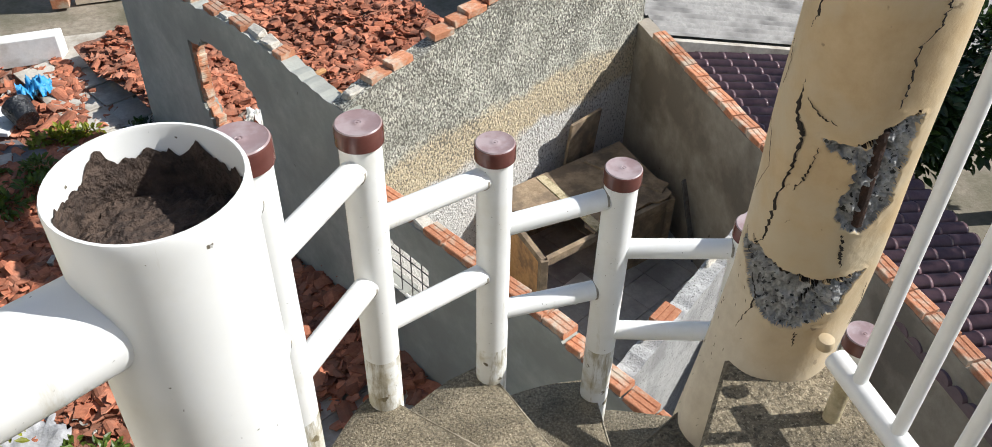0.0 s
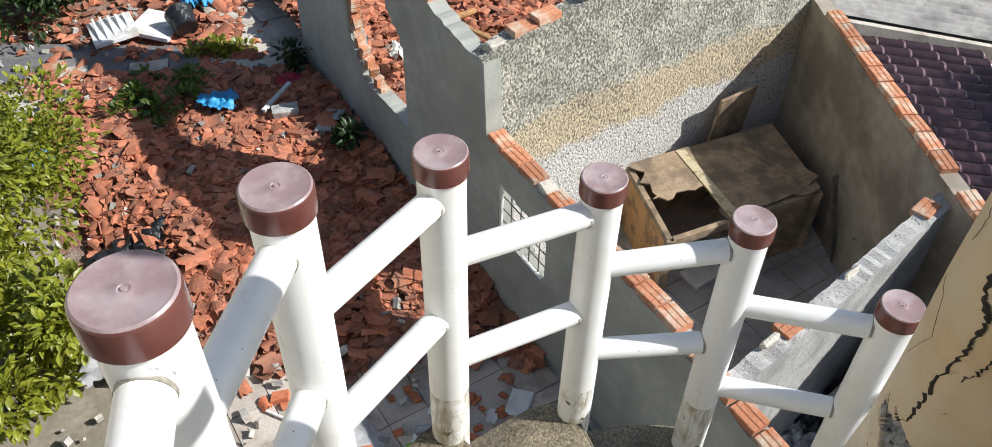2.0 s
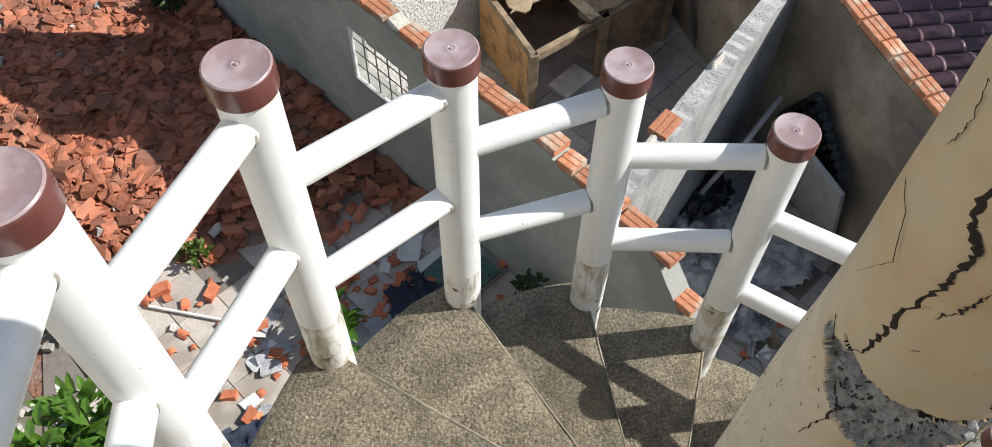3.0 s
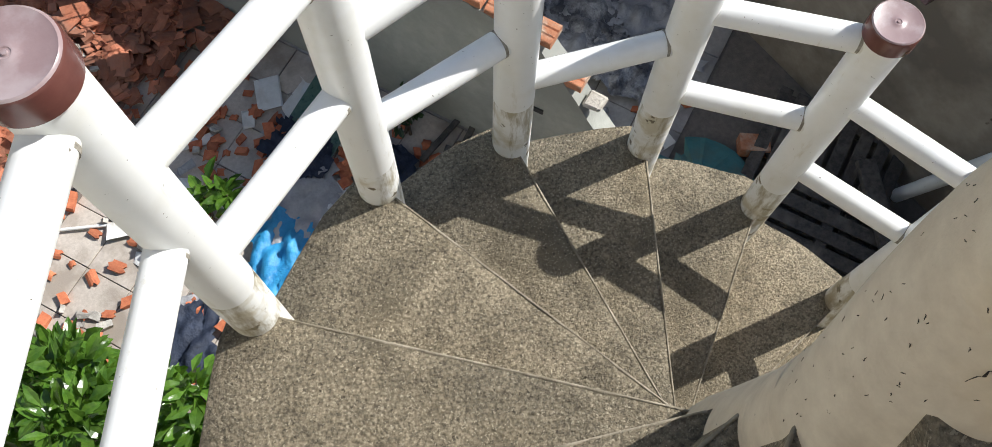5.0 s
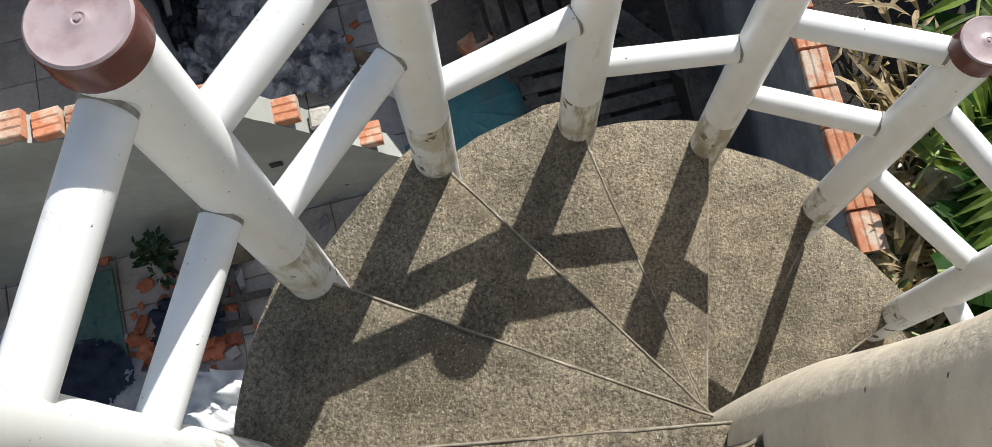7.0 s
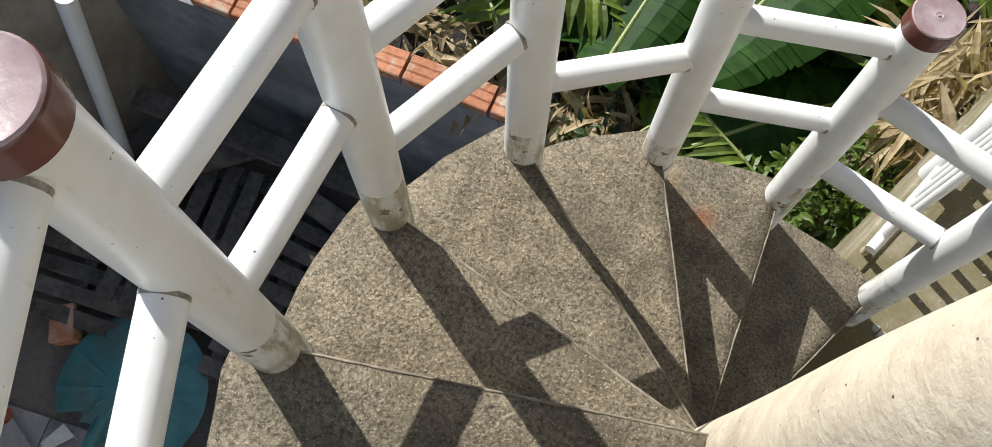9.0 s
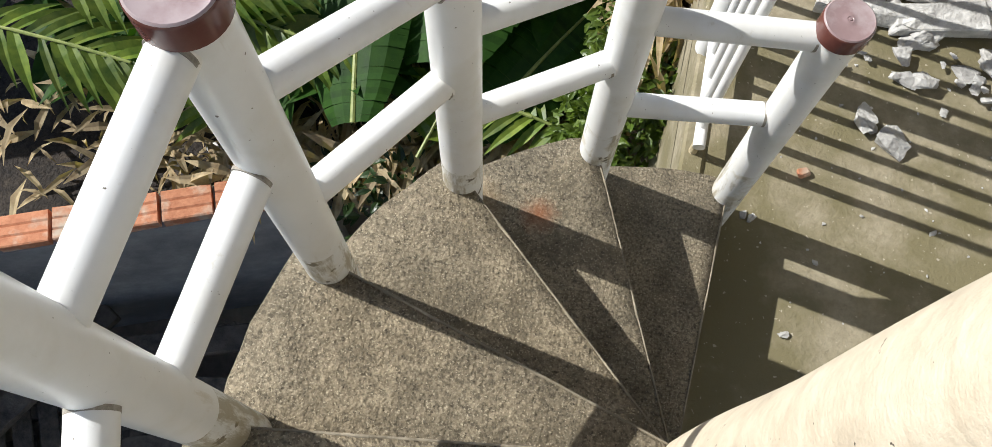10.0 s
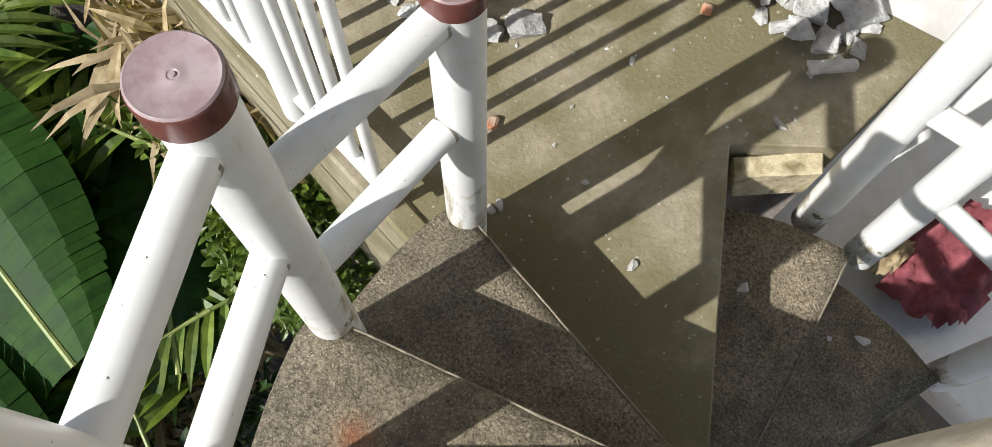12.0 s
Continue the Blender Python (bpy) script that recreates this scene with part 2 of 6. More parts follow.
M_BRICK = surface("hollow_clay_brick", ((0.44, 0.165, 0.08), (0.60, 0.27, 0.145)), stain=((0.56, 0.45, 0.34), 0.48), rough=0.9, bump=0.5, bump_scale=70, grain=30, patch=8, vary=0.25)
M_BRICKJOINT = surface("broken_mortar", ((0.42, 0.38, 0.32), (0.62, 0.58, 0.50)), rough=0.95, bump=0.8, bump_scale=60, grain=30)
M_SHARD = surface("broken_clay_tile", ((0.33, 0.105, 0.056), (0.54, 0.205, 0.112)), stain=((0.36, 0.165, 0.105), 0.45), rough=0.85, bump=0.4, bump_scale=60, grain=20, patch=4, island=0.5)
M_SHARDPALE = surface("mixed_rubble", ((0.30, 0.28, 0.25), (0.52, 0.49, 0.44)), rough=0.9, bump=0.6, bump_scale=60, grain=25, island=0.4)
M_DEBRIS = surface("rubble_earth", ((0.20, 0.085, 0.055), (0.35, 0.155, 0.095)), stain=((0.30, 0.24, 0.20), 0.4), rough=1, bump=1, bump_scale=35, grain=25, patch=2, bump_dist=0.03)
M_GROUND = surface("dusty_ground", ((0.20, 0.17, 0.13), (0.34, 0.30, 0.24)), stain=((0.13, 0.12, 0.08), 0.55), rough=1, bump=0.7, bump_scale=25, grain=12, patch=0.7)
# dark slabs, and the strip that stands in for the wall's shadow
M_PAVE_SHADE = surface("dark_paving_and_shadow", ((0.10, 0.10, 0.105), (0.17, 0.17, 0.175)), stain=((0.23, 0.22, 0.2), 0.4), rough=0.9, bump=0.5, bump_scale=60, grain=30)
M_SLABPALE = surface("pale_concrete_slab", ((0.44, 0.41, 0.36), (0.58, 0.545, 0.48)), stain=((0.34, 0.30, 0.25), 0.5), rough=0.9, bump=0.4, bump_scale=50, grain=20, patch=3)
M_TILEFLOOR = surface("beige_floor_tile", ((0.44, 0.385, 0.33), (0.58, 0.52, 0.455)), stain=((0.34, 0.29, 0.24), 0.5), rough=0.6, bump=0.2, bump_scale=80, grain=40, patch=3, vary=0.14)
M_TILEGREY = surface("grey_floor_tile", ((0.36, 0.34, 0.315), (0.47, 0.445, 0.415)), stain=((0.27, 0.25, 0.23), 0.5), rough=0.55, bump=0.2, bump_scale=80, grain=30, patch=2.5, vary=0.14)
M_TILEWHITE = surface("white_ceramic_tile", ((0.66, 0.65, 0.62), (0.76, 0.75, 0.72)), stain=((0.55, 0.53, 0.49), 0.35), rough=0.3, bump=0.05, bump_scale=20, grain=15, vary=0.06)
M_GROUT = surface("dark_grout", ((0.16, 0.14, 0.12), (0.24, 0.21, 0.18)), rough=0.95, bump=0.4, bump_scale=80)
M_LANDING = surface("mossy_concrete", ((0.235, 0.203, 0.134), (0.345, 0.303, 0.212)), stain=((0.172, 0.150, 0.080), 0.75), spots=((0.40, 0.36, 0.27), 70, 0.29), rough=0.88, bump=0.7, bump_scale=90, grain=38, patch=3.2, bump_dist=0.005)
M_GLAZED = surface("glazed_maroon_tile", ((0.125, 0.075, 0.085), (0.17, 0.105, 0.115)), rough=0.16, bump=0.08, bump_scale=20, grain=14, vary=0.2)
M_FIBRO = surface("fibre_cement", ((0.22, 0.215, 0.205), (0.36, 0.35, 0.33)), stain=((0.14, 0.135, 0.13), 0.5), rough=0.95, bump=0.4, bump_scale=50, grain=20)
M_OLDWOOD = surface("old_plywood", ((0.23, 0.165, 0.10), (0.40, 0.30, 0.20)), stain=((0.17, 0.125, 0.085), 0.6), rough=0.85, bump=0.5, bump_scale=40, grain=14, patch=5)
M_PINE = surface("orange_pine_board", ((0.42, 0.21, 0.08), (0.58, 0.33, 0.14)), stain=((0.25, 0.14, 0.07), 0.5), rough=0.8, bump=0.4, bump_scale=40, grain=18, patch=6)
M_DARKWOOD = surface("charred_dark_wood", ((0.050, 0.045, 0.040), (0.135, 0.118, 0.10)), stain=((0.17, 0.15, 0.125), 0.4), rough=0.85, bump=0.7, bump_scale=60, grain=30, patch=5, vary=0.3)
M_PALEWOOD = surface("splintered_wood", ((0.40, 0.33, 0.20), (0.60, 0.52, 0.35)), stain=((0.2, 0.17, 0.08), 0.4), rough=0.85, bump=0.6, bump_scale=60, grain=40, patch=12)
M_TEAL = surface("teal_fibreglass", ((0.045, 0.17, 0.18), (0.09, 0.27, 0.27)), stain=((0.10, 0.19, 0.18), 0.5), rough=0.55, bump=0.3, bump_scale=20, grain=7, patch=4)
M_BLUETARP = surface("blue_plastic", ((0.02, 0.22, 0.48), (0.05, 0.36, 0.66)), rough=0.4, bump=0.6, bump_scale=25, grain=12, bump_dist=0.02)
M_NAVY = surface("navy_fabric", ((0.012, 0.018, 0.035), (0.03, 0.042, 0.075)), rough=0.7, bump=0.7, bump_scale=22, grain=14, bump_dist=0.02)
M_BLACK = surface("black_plastic", ((0.008, 0.009, 0.01), (0.02, 0.022, 0.026)), rough=0.28, bump=0.8, bump_scale=18, grain=12, bump_dist=0.03)
M_GREYSHEET = surface("grey_sheet", ((0.30, 0.30, 0.31), (0.48, 0.48, 0.49)), rough=0.5, bump=0.8, bump_scale=9, grain=8, bump_dist=0.03)
M_WHITE = surface("white_board", ((0.70, 0.70, 0.68), (0.82, 0.82, 0.80)), stain=((0.55, 0.53, 0.48), 0.4), rough=0.5, bump=0.15, bump_scale=30, grain=14)
M_RED = surface("red_plastic", ((0.30, 0.012, 0.035), (0.46, 0.03, 0.06)), rough=0.45, bump=0.4, bump_scale=30)
M_GREENGLASS = surface("green_panel", ((0.05, 0.11, 0.085), (0.10, 0.18, 0.14)), rough=0.3, bump=0.3, bump_scale=12)
M_IRON = surface("iron_bar", ((0.10, 0.09, 0.085), (0.2, 0.19, 0.18)), rough=0.6, metal=0.4, bump=0.2)
M_BAR_WHITE = surface("white_painted_steel", ((0.76, 0.76, 0.74), (0.83, 0.83, 0.81)), spots=((0.35, 0.2, 0.1), 40, 0.2), rough=0.35, bump=0.05, bump_scale=40)
M_CREAM = surface("cream_wall", ((0.58, 0.50, 0.38), (0.70, 0.62, 0.49)), stain=((0.48, 0.41, 0.31), 0.5), rough=0.9, bump=0.3, bump_scale=30)
M_BLUEROOF = surface("blue_grey_roof", ((0.16, 0.20, 0.25), (0.24, 0.29, 0.35)), rough=0.5, bump=0.2)
M_HOUSE = surface("house_render", ((0.55, 0.50, 0.42), (0.66, 0.61, 0.52)), stain=((0.48, 0.43, 0.35), 0.5), rough=0.9, bump=0.3, bump_scale=30)
M_LEAF = leaf_material("shrub_leaf", (0.045, 0.085, 0.012), (0.13, 0.19, 0.025))
M_LEAF_YELLOW = leaf_material("yellow_green_leaf", (0.13, 0.16, 0.014), (0.32, 0.33, 0.035))
M_LEAF_DARK = leaf_material("dark_leaf", (0.014, 0.035, 0.010), (0.045, 0.085, 0.022))
M_LEAF_GLOSSY = leaf_material("glossy_leaf", (0.045, 0.12, 0.016), (0.12, 0.23, 0.03), rough=0.22)
M_BANANA = leaf_material("banana_leaf", (0.014, 0.050, 0.006), (0.036, 0.098, 0.012), rough=0.58, island=0.25)
M_BANANA.node_tree.nodes["Principled BSDF"].inputs["Specular IOR Level"].default_value = 0.22
M_PALM = leaf_material("palm_leaflet", (0.05, 0.11, 0.010), (0.19, 0.25, 0.03), rough=0.5, island=0.45)
M_STEM = surface("leaf_stalk", ((0.16, 0.21, 0.05), (0.30, 0.33, 0.10)), rough=0.5, bump=0.2)
M_DRYLEAF = leaf_material("dry_leaf", (0.26, 0.18, 0.09), (0.54, 0.44, 0.27), rough=0.8, island=0.4)
M_BARK = surface("bark", ((0.07, 0.05, 0.035), (0.16, 0.12, 0.085)), rough=0.95, bump=0.9, bump_scale=40)
M_MARKBLACK = surface("black_socket", ((0.01, 0.01, 0.01), (0.03, 0.03, 0.03)), rough=0.5, bump=0)
M_STONE = surface("pale_mortar_lump", ((0.43, 0.42, 0.395), (0.64, 0.63, 0.60)), stain=((0.35, 0.34, 0.32), 0.4), rough=0.95, bump=1, bump_scale=50, grain=25, patch=12, vary=0.2, bump_dist=0.012)
M_SHARD1 = surface("loose_clay_shard", ((0.42, 0.11, 0.05), (0.60, 0.21, 0.10)), rough=0.85, bump=0.4, bump_scale=60, grain=20, vary=0.35)
M_SHEETPILE = surface("waste_foil", ((0.20, 0.20, 0.21), (0.62, 0.62, 0.62)), stain=((0.10, 0.10, 0.11), 0.6), rough=0.5, bump=1, bump_scale=14, grain=16, patch=7, bump_dist=0.03)
M_PINKBAG = surface("maroon_cloth", ((0.13, 0.025, 0.035), (0.30, 0.08, 0.09)), rough=0.8, bump=0.5, bump_scale=30)

# ---- mesh helpers ----


def empty(name):
    ob = new(name)
    ob.empty_display_size = 0.05
    return ob


def mesh_from(verts, faces, name="mesh", smooth=False):
    me = bpy.data.meshes.new(name)
    me.from_pydata([tuple(v) for v in verts], [], [tuple(f) for f in faces])
    me.update()
    if smooth:
        me.polygons.foreach_set("use_smooth", [True] * len(me.polygons))
    return me


def part(name, bm, material, parent=None, label=""):
    """Links a bmesh or mesh as one object, under a thing or part if one is given."""
    if isinstance(bm, bmesh.types.BMesh):
        me = bpy.data.meshes.new(name)
        bm.to_mesh(me)
        bm.free()
    else:
        me = bm
    if material and not me.materials:
        me.materials.append(material)
    ob = new(name, me)
    if parent:
        ob.parent = parent
    if label:
        ob["label"] = label
    return ob


def smooth_sides(bm, limit=0.6):
    bm.normal_update()
    for f in bm.faces:
        f.smooth = True
    for e in bm.edges:
        if len(e.link_faces) == 2 and e.calc_face_angle(0) > limit:
            e.smooth = False
    return bm


def tube(a, b, r, seg=20, r2=None, caps=True, rings=1):
    """A round bar from a to b."""
    a, b = Vector(a), Vector(b)
    bm = bmesh.new()
    q = (b - a).to_track_quat("Z", "Y")
    r2 = r if r2 is None else r2
    loops = []
    for j in range(rings + 1):
        c, rr = a.lerp(b, j / rings), r + (r2 - r) * j / rings
        loops.append([bm.verts.new(c + q @ Vector((rr * math.cos(2 * math.pi * i / seg), rr * math.sin(2 * math.pi * i / seg), 0))) for i in range(seg)])
    for l0, l1 in zip(loops, loops[1:]):
        for i in range(seg):
            bm.faces.new((l0[i], l0[(i + 1) % seg], l1[(i + 1) % seg], l1[i]))
    if caps:
        bm.faces.new(loops[0][::-1])
        bm.faces.new(loops[-1])
    return smooth_sides(bm)


def lathe(profile, centre=(0, 0, 0), seg=32):
    """A turned shape: profile of (radius, height), bottom to top."""
    bm = bmesh.new()
    cx, cy, cz = centre
    loops = []
    for r, z in profile:
        if r < 1e-5:
            loops.append([bm.verts.new((cx, cy, cz + z))])
        else:
            loops.append([bm.verts.new((cx + r * math.cos(2 * math.pi * i / seg), cy + r * math.sin(2 * math.pi * i / seg), cz + z)) for i in range(seg)])
    for l0, l1 in zip(loops, loops[1:]):
        for i in range(seg):
            j = (i + 1) % seg
            vs = [l0[i % len(l0)], l0[j % len(l0)], l1[j % len(l1)], l1[i % len(l1)]]
            seen = []
            for v in vs:
                if v not in seen:
                    seen.append(v)
            if len(seen) > 2:
                bm.faces.new(seen)
    return smooth_sides(bm)


def prism(outline, z0, z1, bevel=0.0):
    """An upright block on a plan outline (counter-clockwise)."""
    bm = bmesh.new()
    lo = [bm.verts.new((x, y, z0)) for x, y in outline]
    hi = [bm.verts.new((x, y, z1)) for x, y in outline]
    n = len(outline)
    bm.faces.new(lo[::-1])
    bm.faces.new(hi)
    for i in range(n):
        bm.faces.new((lo[i], lo[(i + 1) % n], hi[(i + 1) % n], hi[i]))
    bmesh.ops.recalc_face_normals(bm, faces=bm.faces)
    if bevel:
        bmesh.ops.bevel(bm, geom=list(bm.edges), offset=bevel, segments=1, affect="EDGES")
    return bm


def box(sx, sy, sz, m=Matrix.Identity(4), bevel=0.004, jag=0.0, rnd=None):
    bm = bmesh.new()
    bmesh.ops.create_cube(bm, size=1)
    for v in bm.verts:
        v.co = Vector((v.co.x * sx, v.co.y * sy, v.co.z * sz))
        if jag:
            v.co += Vector([(rnd or random).uniform(-jag, jag) for _ in range(3)])
    if bevel:
        bmesh.ops.bevel(bm, geom=list(bm.edges), offset=bevel, segments=1, affect="EDGES")
    bm.transform(m)
    return bm


def along(a, b):
    """Frame of a wall run: x along it, y across, origin at a."""
    a, b = Vector((*a, 0)), Vector((*b, 0))
    d = (b - a).normalized()
    return Matrix(((d.x, -d.y, 0, a.x), (d.y, d.x, 0, a.y), (0, 0, 1, 0), (0, 0, 0, 1))), (b - a).length


def wall_run(name, a, b, thick, top, material, base, label, holes=(), step=0.18, rough_top=0.02, zs_n=14):
    """A wall from a to b in plan (outer face on that line, thickness to its left); top(s) gives its height s metres along;
    holes: (s0, s1, z0, z1) or a test of (s, z) go right through it."""
    m, length = along(a, b)
    rnd = random.Random(len(name) * 7 + 3)
    n = max(2, int(length / step))
    bm = bmesh.new()
    tops = [top(length * i / n) + rnd.uniform(-rough_top, rough_top) for i in range(n + 1)]
    grid = {}
    for side, y in ((0, 0.0), (1, thick)):
        for i in range(n + 1):
            for j in range(zs_n + 1):
                grid[side, i, j] = bm.verts.new((length * i / n, y, base + (tops[i] - base) * j / zs_n))

    def solid(i, j):
        if not (0 <= i < n and 0 <= j < zs_n):
            return False
        s = length * (i + 0.5) / n
        z = base + ((tops[i] + tops[i + 1]) / 2 - base) * (j + 0.5) / zs_n
        return not any(h(s, z) for h in holes)
    for i in range(n):
        for j in range(zs_n):
            if not solid(i, j):
                continue
            f = [grid[0, i, j], grid[0, i + 1, j], grid[0, i + 1, j + 1], grid[0, i, j + 1]]
            g = [grid[1, i, j], grid[1, i, j + 1], grid[1, i + 1, j + 1], grid[1, i + 1, j]]
            bm.faces.new(f)
            bm.faces.new(g)
            for di, dj, p, q in ((-1, 0, (i, j), (i, j + 1)), (1, 0, (i + 1, j + 1), (i + 1, j)), (0, -1, (i + 1, j), (i, j)), (0, 1, (i, j + 1), (i + 1, j + 1))):
                if not solid(i + di, j + dj):
                    bm.faces.new((grid[0, p[0], p[1]], grid[0, q[0], q[1]], grid[1, q[0], q[1]], grid[1, p[0], p[1]]))
    bmesh.ops.delete(bm, geom=[v for v in bm.verts if not v.link_faces], context="VERTS")
    bmesh.ops.recalc_face_normals(bm, faces=bm.faces)
    bm.transform(m)
    ob = part(name, bm, material)
    tagged(ob, label, "wall", kind="structure")
    return ob, m, length


def hollow_brick_mesh(l, w, h, ribs=3):
    """A grooved hollow clay brick lying on its side."""
    bm = bmesh.new()
    pts = []
    for k in range(ribs):
        y0, y1 = -w / 2 + w * k / ribs, -w / 2 + w * (k + 1) / ribs
        pts += [(y0 + 0.006, h / 2), (y1 - 0.006, h / 2), (y1 - 0.003, h / 2 - 0.006)]
    pts = pts[:-1]
    outline = [(-w / 2, -h / 2), (-w / 2, h / 2 - 0.004)] + pts + [(w / 2, h / 2 - 0.004), (w / 2, -h / 2)]
    a = [bm.verts.new((-l / 2, y, z)) for y, z in outline]
    b = [bm.verts.new((l / 2, y, z)) for y, z in outline]
    n = len(outline)
    for i in range(n):
        bm.faces.new((a[i], a[(i + 1) % n], b[(i + 1) % n], b[i]))
    bm.faces.new(a)
    bm.faces.new(b[::-1])
    bmesh.ops.recalc_face_normals(bm, faces=bm.faces)
    me = bpy.data.meshes.new("hollow_brick")
    bm.to_mesh(me)
    bm.free()
    me.materials.append(M_BRICK)
    return me

# ---- the stair ----
GROUND = -4.48
LAND = -2.17
COL_R = 0.0905
POST_R, CAP_R, RAIL_R = 0.0405, 0.0455, 0.0258
# degrees round the column, radius, tread height, cap top
POSTS = [(23.6, 0.785, 0.170, 0.905), (-0.1, 0.740, -0.016, 0.784), (-24.3, 0.746, -0.191, 0.612), (-50.4, 0.761, -0.370, 0.420), (-75.9, 0.755, -0.545, 0.220),
         (-99.9, 0.749, -0.732, 0.087), (-124.9, 0.749, -0.886, -0.049), (-149.5, 0.734, -1.064, -0.235), (-174.5, 0.741, -1.263, -0.450),
         (-199.0, 0.732, -1.403, -0.577), (-224.9, 0.748, -1.619, -0.806), (-249.9, 0.777, -1.797, -0.977), (-275.6, 0.785, -1.992, -1.206)]


def polar(deg, r, z=0.0):
    return Vector((r * math.cos(radians(deg)), r * math.sin(radians(deg)), z))


NOSE = 0.042      # the front edges run past the axis by this much


def nose_point(a0, r, z=0.0):
    """A point of a tread's front edge, r metres out."""
    return polar(a0, r, z) + polar(a0 - 90, NOSE * (1 - r / 0.75))


def wedge(a0, a1, z, r_out, thick, rnd):
    """A winder tread: a0 front edge, a1 back edge, in degrees."""
    bm = bmesh.new()
    n, m = 7, 9
    top = {}
    for i in range(n + 1):
        a = a0 + (a1 - a0) * i / n
        for j in range(m + 1):
            r = 0.04 + (r_out - 0.04) * j / m
            p = polar(a, r * (1 + (rnd.uniform(-0.004, 0.004) if j == m else 0)), z + rnd.uniform(-0.0012, 0.0012))
            p += polar(a0 - 90, NOSE * (1 - r / 0.75)) * (1 - i / n)
            if i == 0:
                p += polar(a0 - 90, 1) * rnd.uniform(-0.003, 0.003)
            top[i, j] = bm.verts.new(p)
    for i in range(n):
        for j in range(m):
            bm.faces.new((top[i, j], top[i, j + 1], top[i + 1, j + 1], top[i + 1, j]))
    ring = [top[0, j] for j in range(m + 1)] + [top[i, m] for i in range(1, n + 1)] + [top[n, j] for j in range(m - 1, -1, -1)] + [top[i, 0] for i in range(n - 1, 0, -1)]
    mid = [bm.verts.new(v.co + Vector((0, 0, -0.008)) + Vector((v.co.x, v.co.y, 0)).normalized() * (0.004 if v.co.xy.length > r_out - 0.02 else 0)) for v in ring]
    low = [bm.verts.new((v.co.x, v.co.y, z - thick)) for v in ring]
    k = len(ring)
    for i in range(k):
        j = (i + 1) % k
        bm.faces.new((ring[j], ring[i], mid[i], mid[j]))
        bm.faces.new((mid[j], mid[i], low[i], low[j]))
    bm.faces.new(low)
    bmesh.ops.recalc_face_normals(bm, faces=bm.faces)
    for f in bm.faces:
        f.smooth = f.normal.z > 0.9
    return bm


def nosing_strip(a0, z, r_out, rnd):
    """The worn pale lip along a tread's front edge."""
    verts, faces = [], []
    n = 40
    back = polar(a0 + 90, 1)
    for i in range(n + 1):
        r = 0.06 + (r_out - 0.06) * i / n
        c = nose_point(a0, r, z)
        w = 0.0004 + 0.0030 * max(0.0, noise.noise((r * 14, a0, 0))) + rnd.uniform(0, 0.0014)
        verts += [c - back * 0.0022 + Vector((0, 0, -0.006)), c - back * 0.0018 + Vector((0, 0, 0.0008)), c + back * w + Vector((0, 0, 0.0016)), c + back * (w + 0.002) + Vector((0, 0, -0.003))]
    for i in range(n):
        for j in range(3):
            p = 4 * i + j
            faces.append((p, p + 4, p + 5, p + 1))
    return mesh_from(verts, faces, "nosing", True)


stair = empty("spiral_stair")
tagged(stair, "weathered concrete spiral stair with wedge-shaped winder treads", "stair")
rnd = random.Random(11)
prev = 50.0
for ang, rad, tz, _ in POSTS:
    tread = part("tread", wedge(ang, prev + 1.5, tz, 0.795 if ang > -240 else 0.81, 0.20, rnd), M_TREAD, stair)
    part("nosing", nosing_strip(ang, tz, rad - 0.03, rnd), M_NOSING, tread, "pale worn edge of the tread")
    prev = ang
# the flight goes on below the landing
for a0, a1, tz in ((14.0, 40.5, LAND - 0.18), (-12.5, 14.0, LAND - 0.36), (-38, -12.5, LAND - 0.54), (-64, -38, LAND - 0.72), (-90, -64, LAND - 0.90)):
    tread = part("tread", wedge(a0, a1 + 1.5, tz, 0.80, 0.20, rnd), M_TREAD, stair)
    part("nosing", nosing_strip(a0, tz, 0.78, rnd), M_NOSING, tread, "pale worn edge of the tread")

# the column
column = empty("stair_column")
tagged(column, "cracked ochre plastered concrete column in the middle of the stair", "column")


def column_centre(z):
    """The shaft leans a little; its lower half stands off the upper one."""
    h = min(z, 0.75)
    ux, uy = -0.0598 + 0.0225 * (h - 0.6), 0.0014 + 0.0386 * (h - 0.6)
    f = min(1.0, max(0.0, (0.44 - z) / 0.30))
    g = min(1.0, max(0.0, -z / 0.35))
    lx, ly = 0.006 - 0.012 * g, 0.034 - 0.020 * g
    return ux + (lx - ux) * f, uy + (ly - uy) * f


def on_column(deg, z, out=0.0):
    cx, cy = column_centre(z)
    return Vector((cx + (COL_R + out) * math.cos(radians(deg)), cy + (COL_R + out) * math.sin(radians(deg)), z))


def jagged(points, rnd, steps=11, wander=0.0013):
    """A wandering line through a few (degrees, height) stations, as arc length and height."""
    path = []
    for (d0, z0), (d1, z1) in zip(points, points[1:]):
        for k in range(steps):
            t = k / steps
            path.append((radians(d0 + (d1 - d0) * t) * COL_R + rnd.gauss(0, wander), z0 + (z1 - z0) * t + rnd.gauss(0, wander)))
    path.append((radians(points[-1][0]) * COL_R, points[-1][1]))
    return np.array(path)


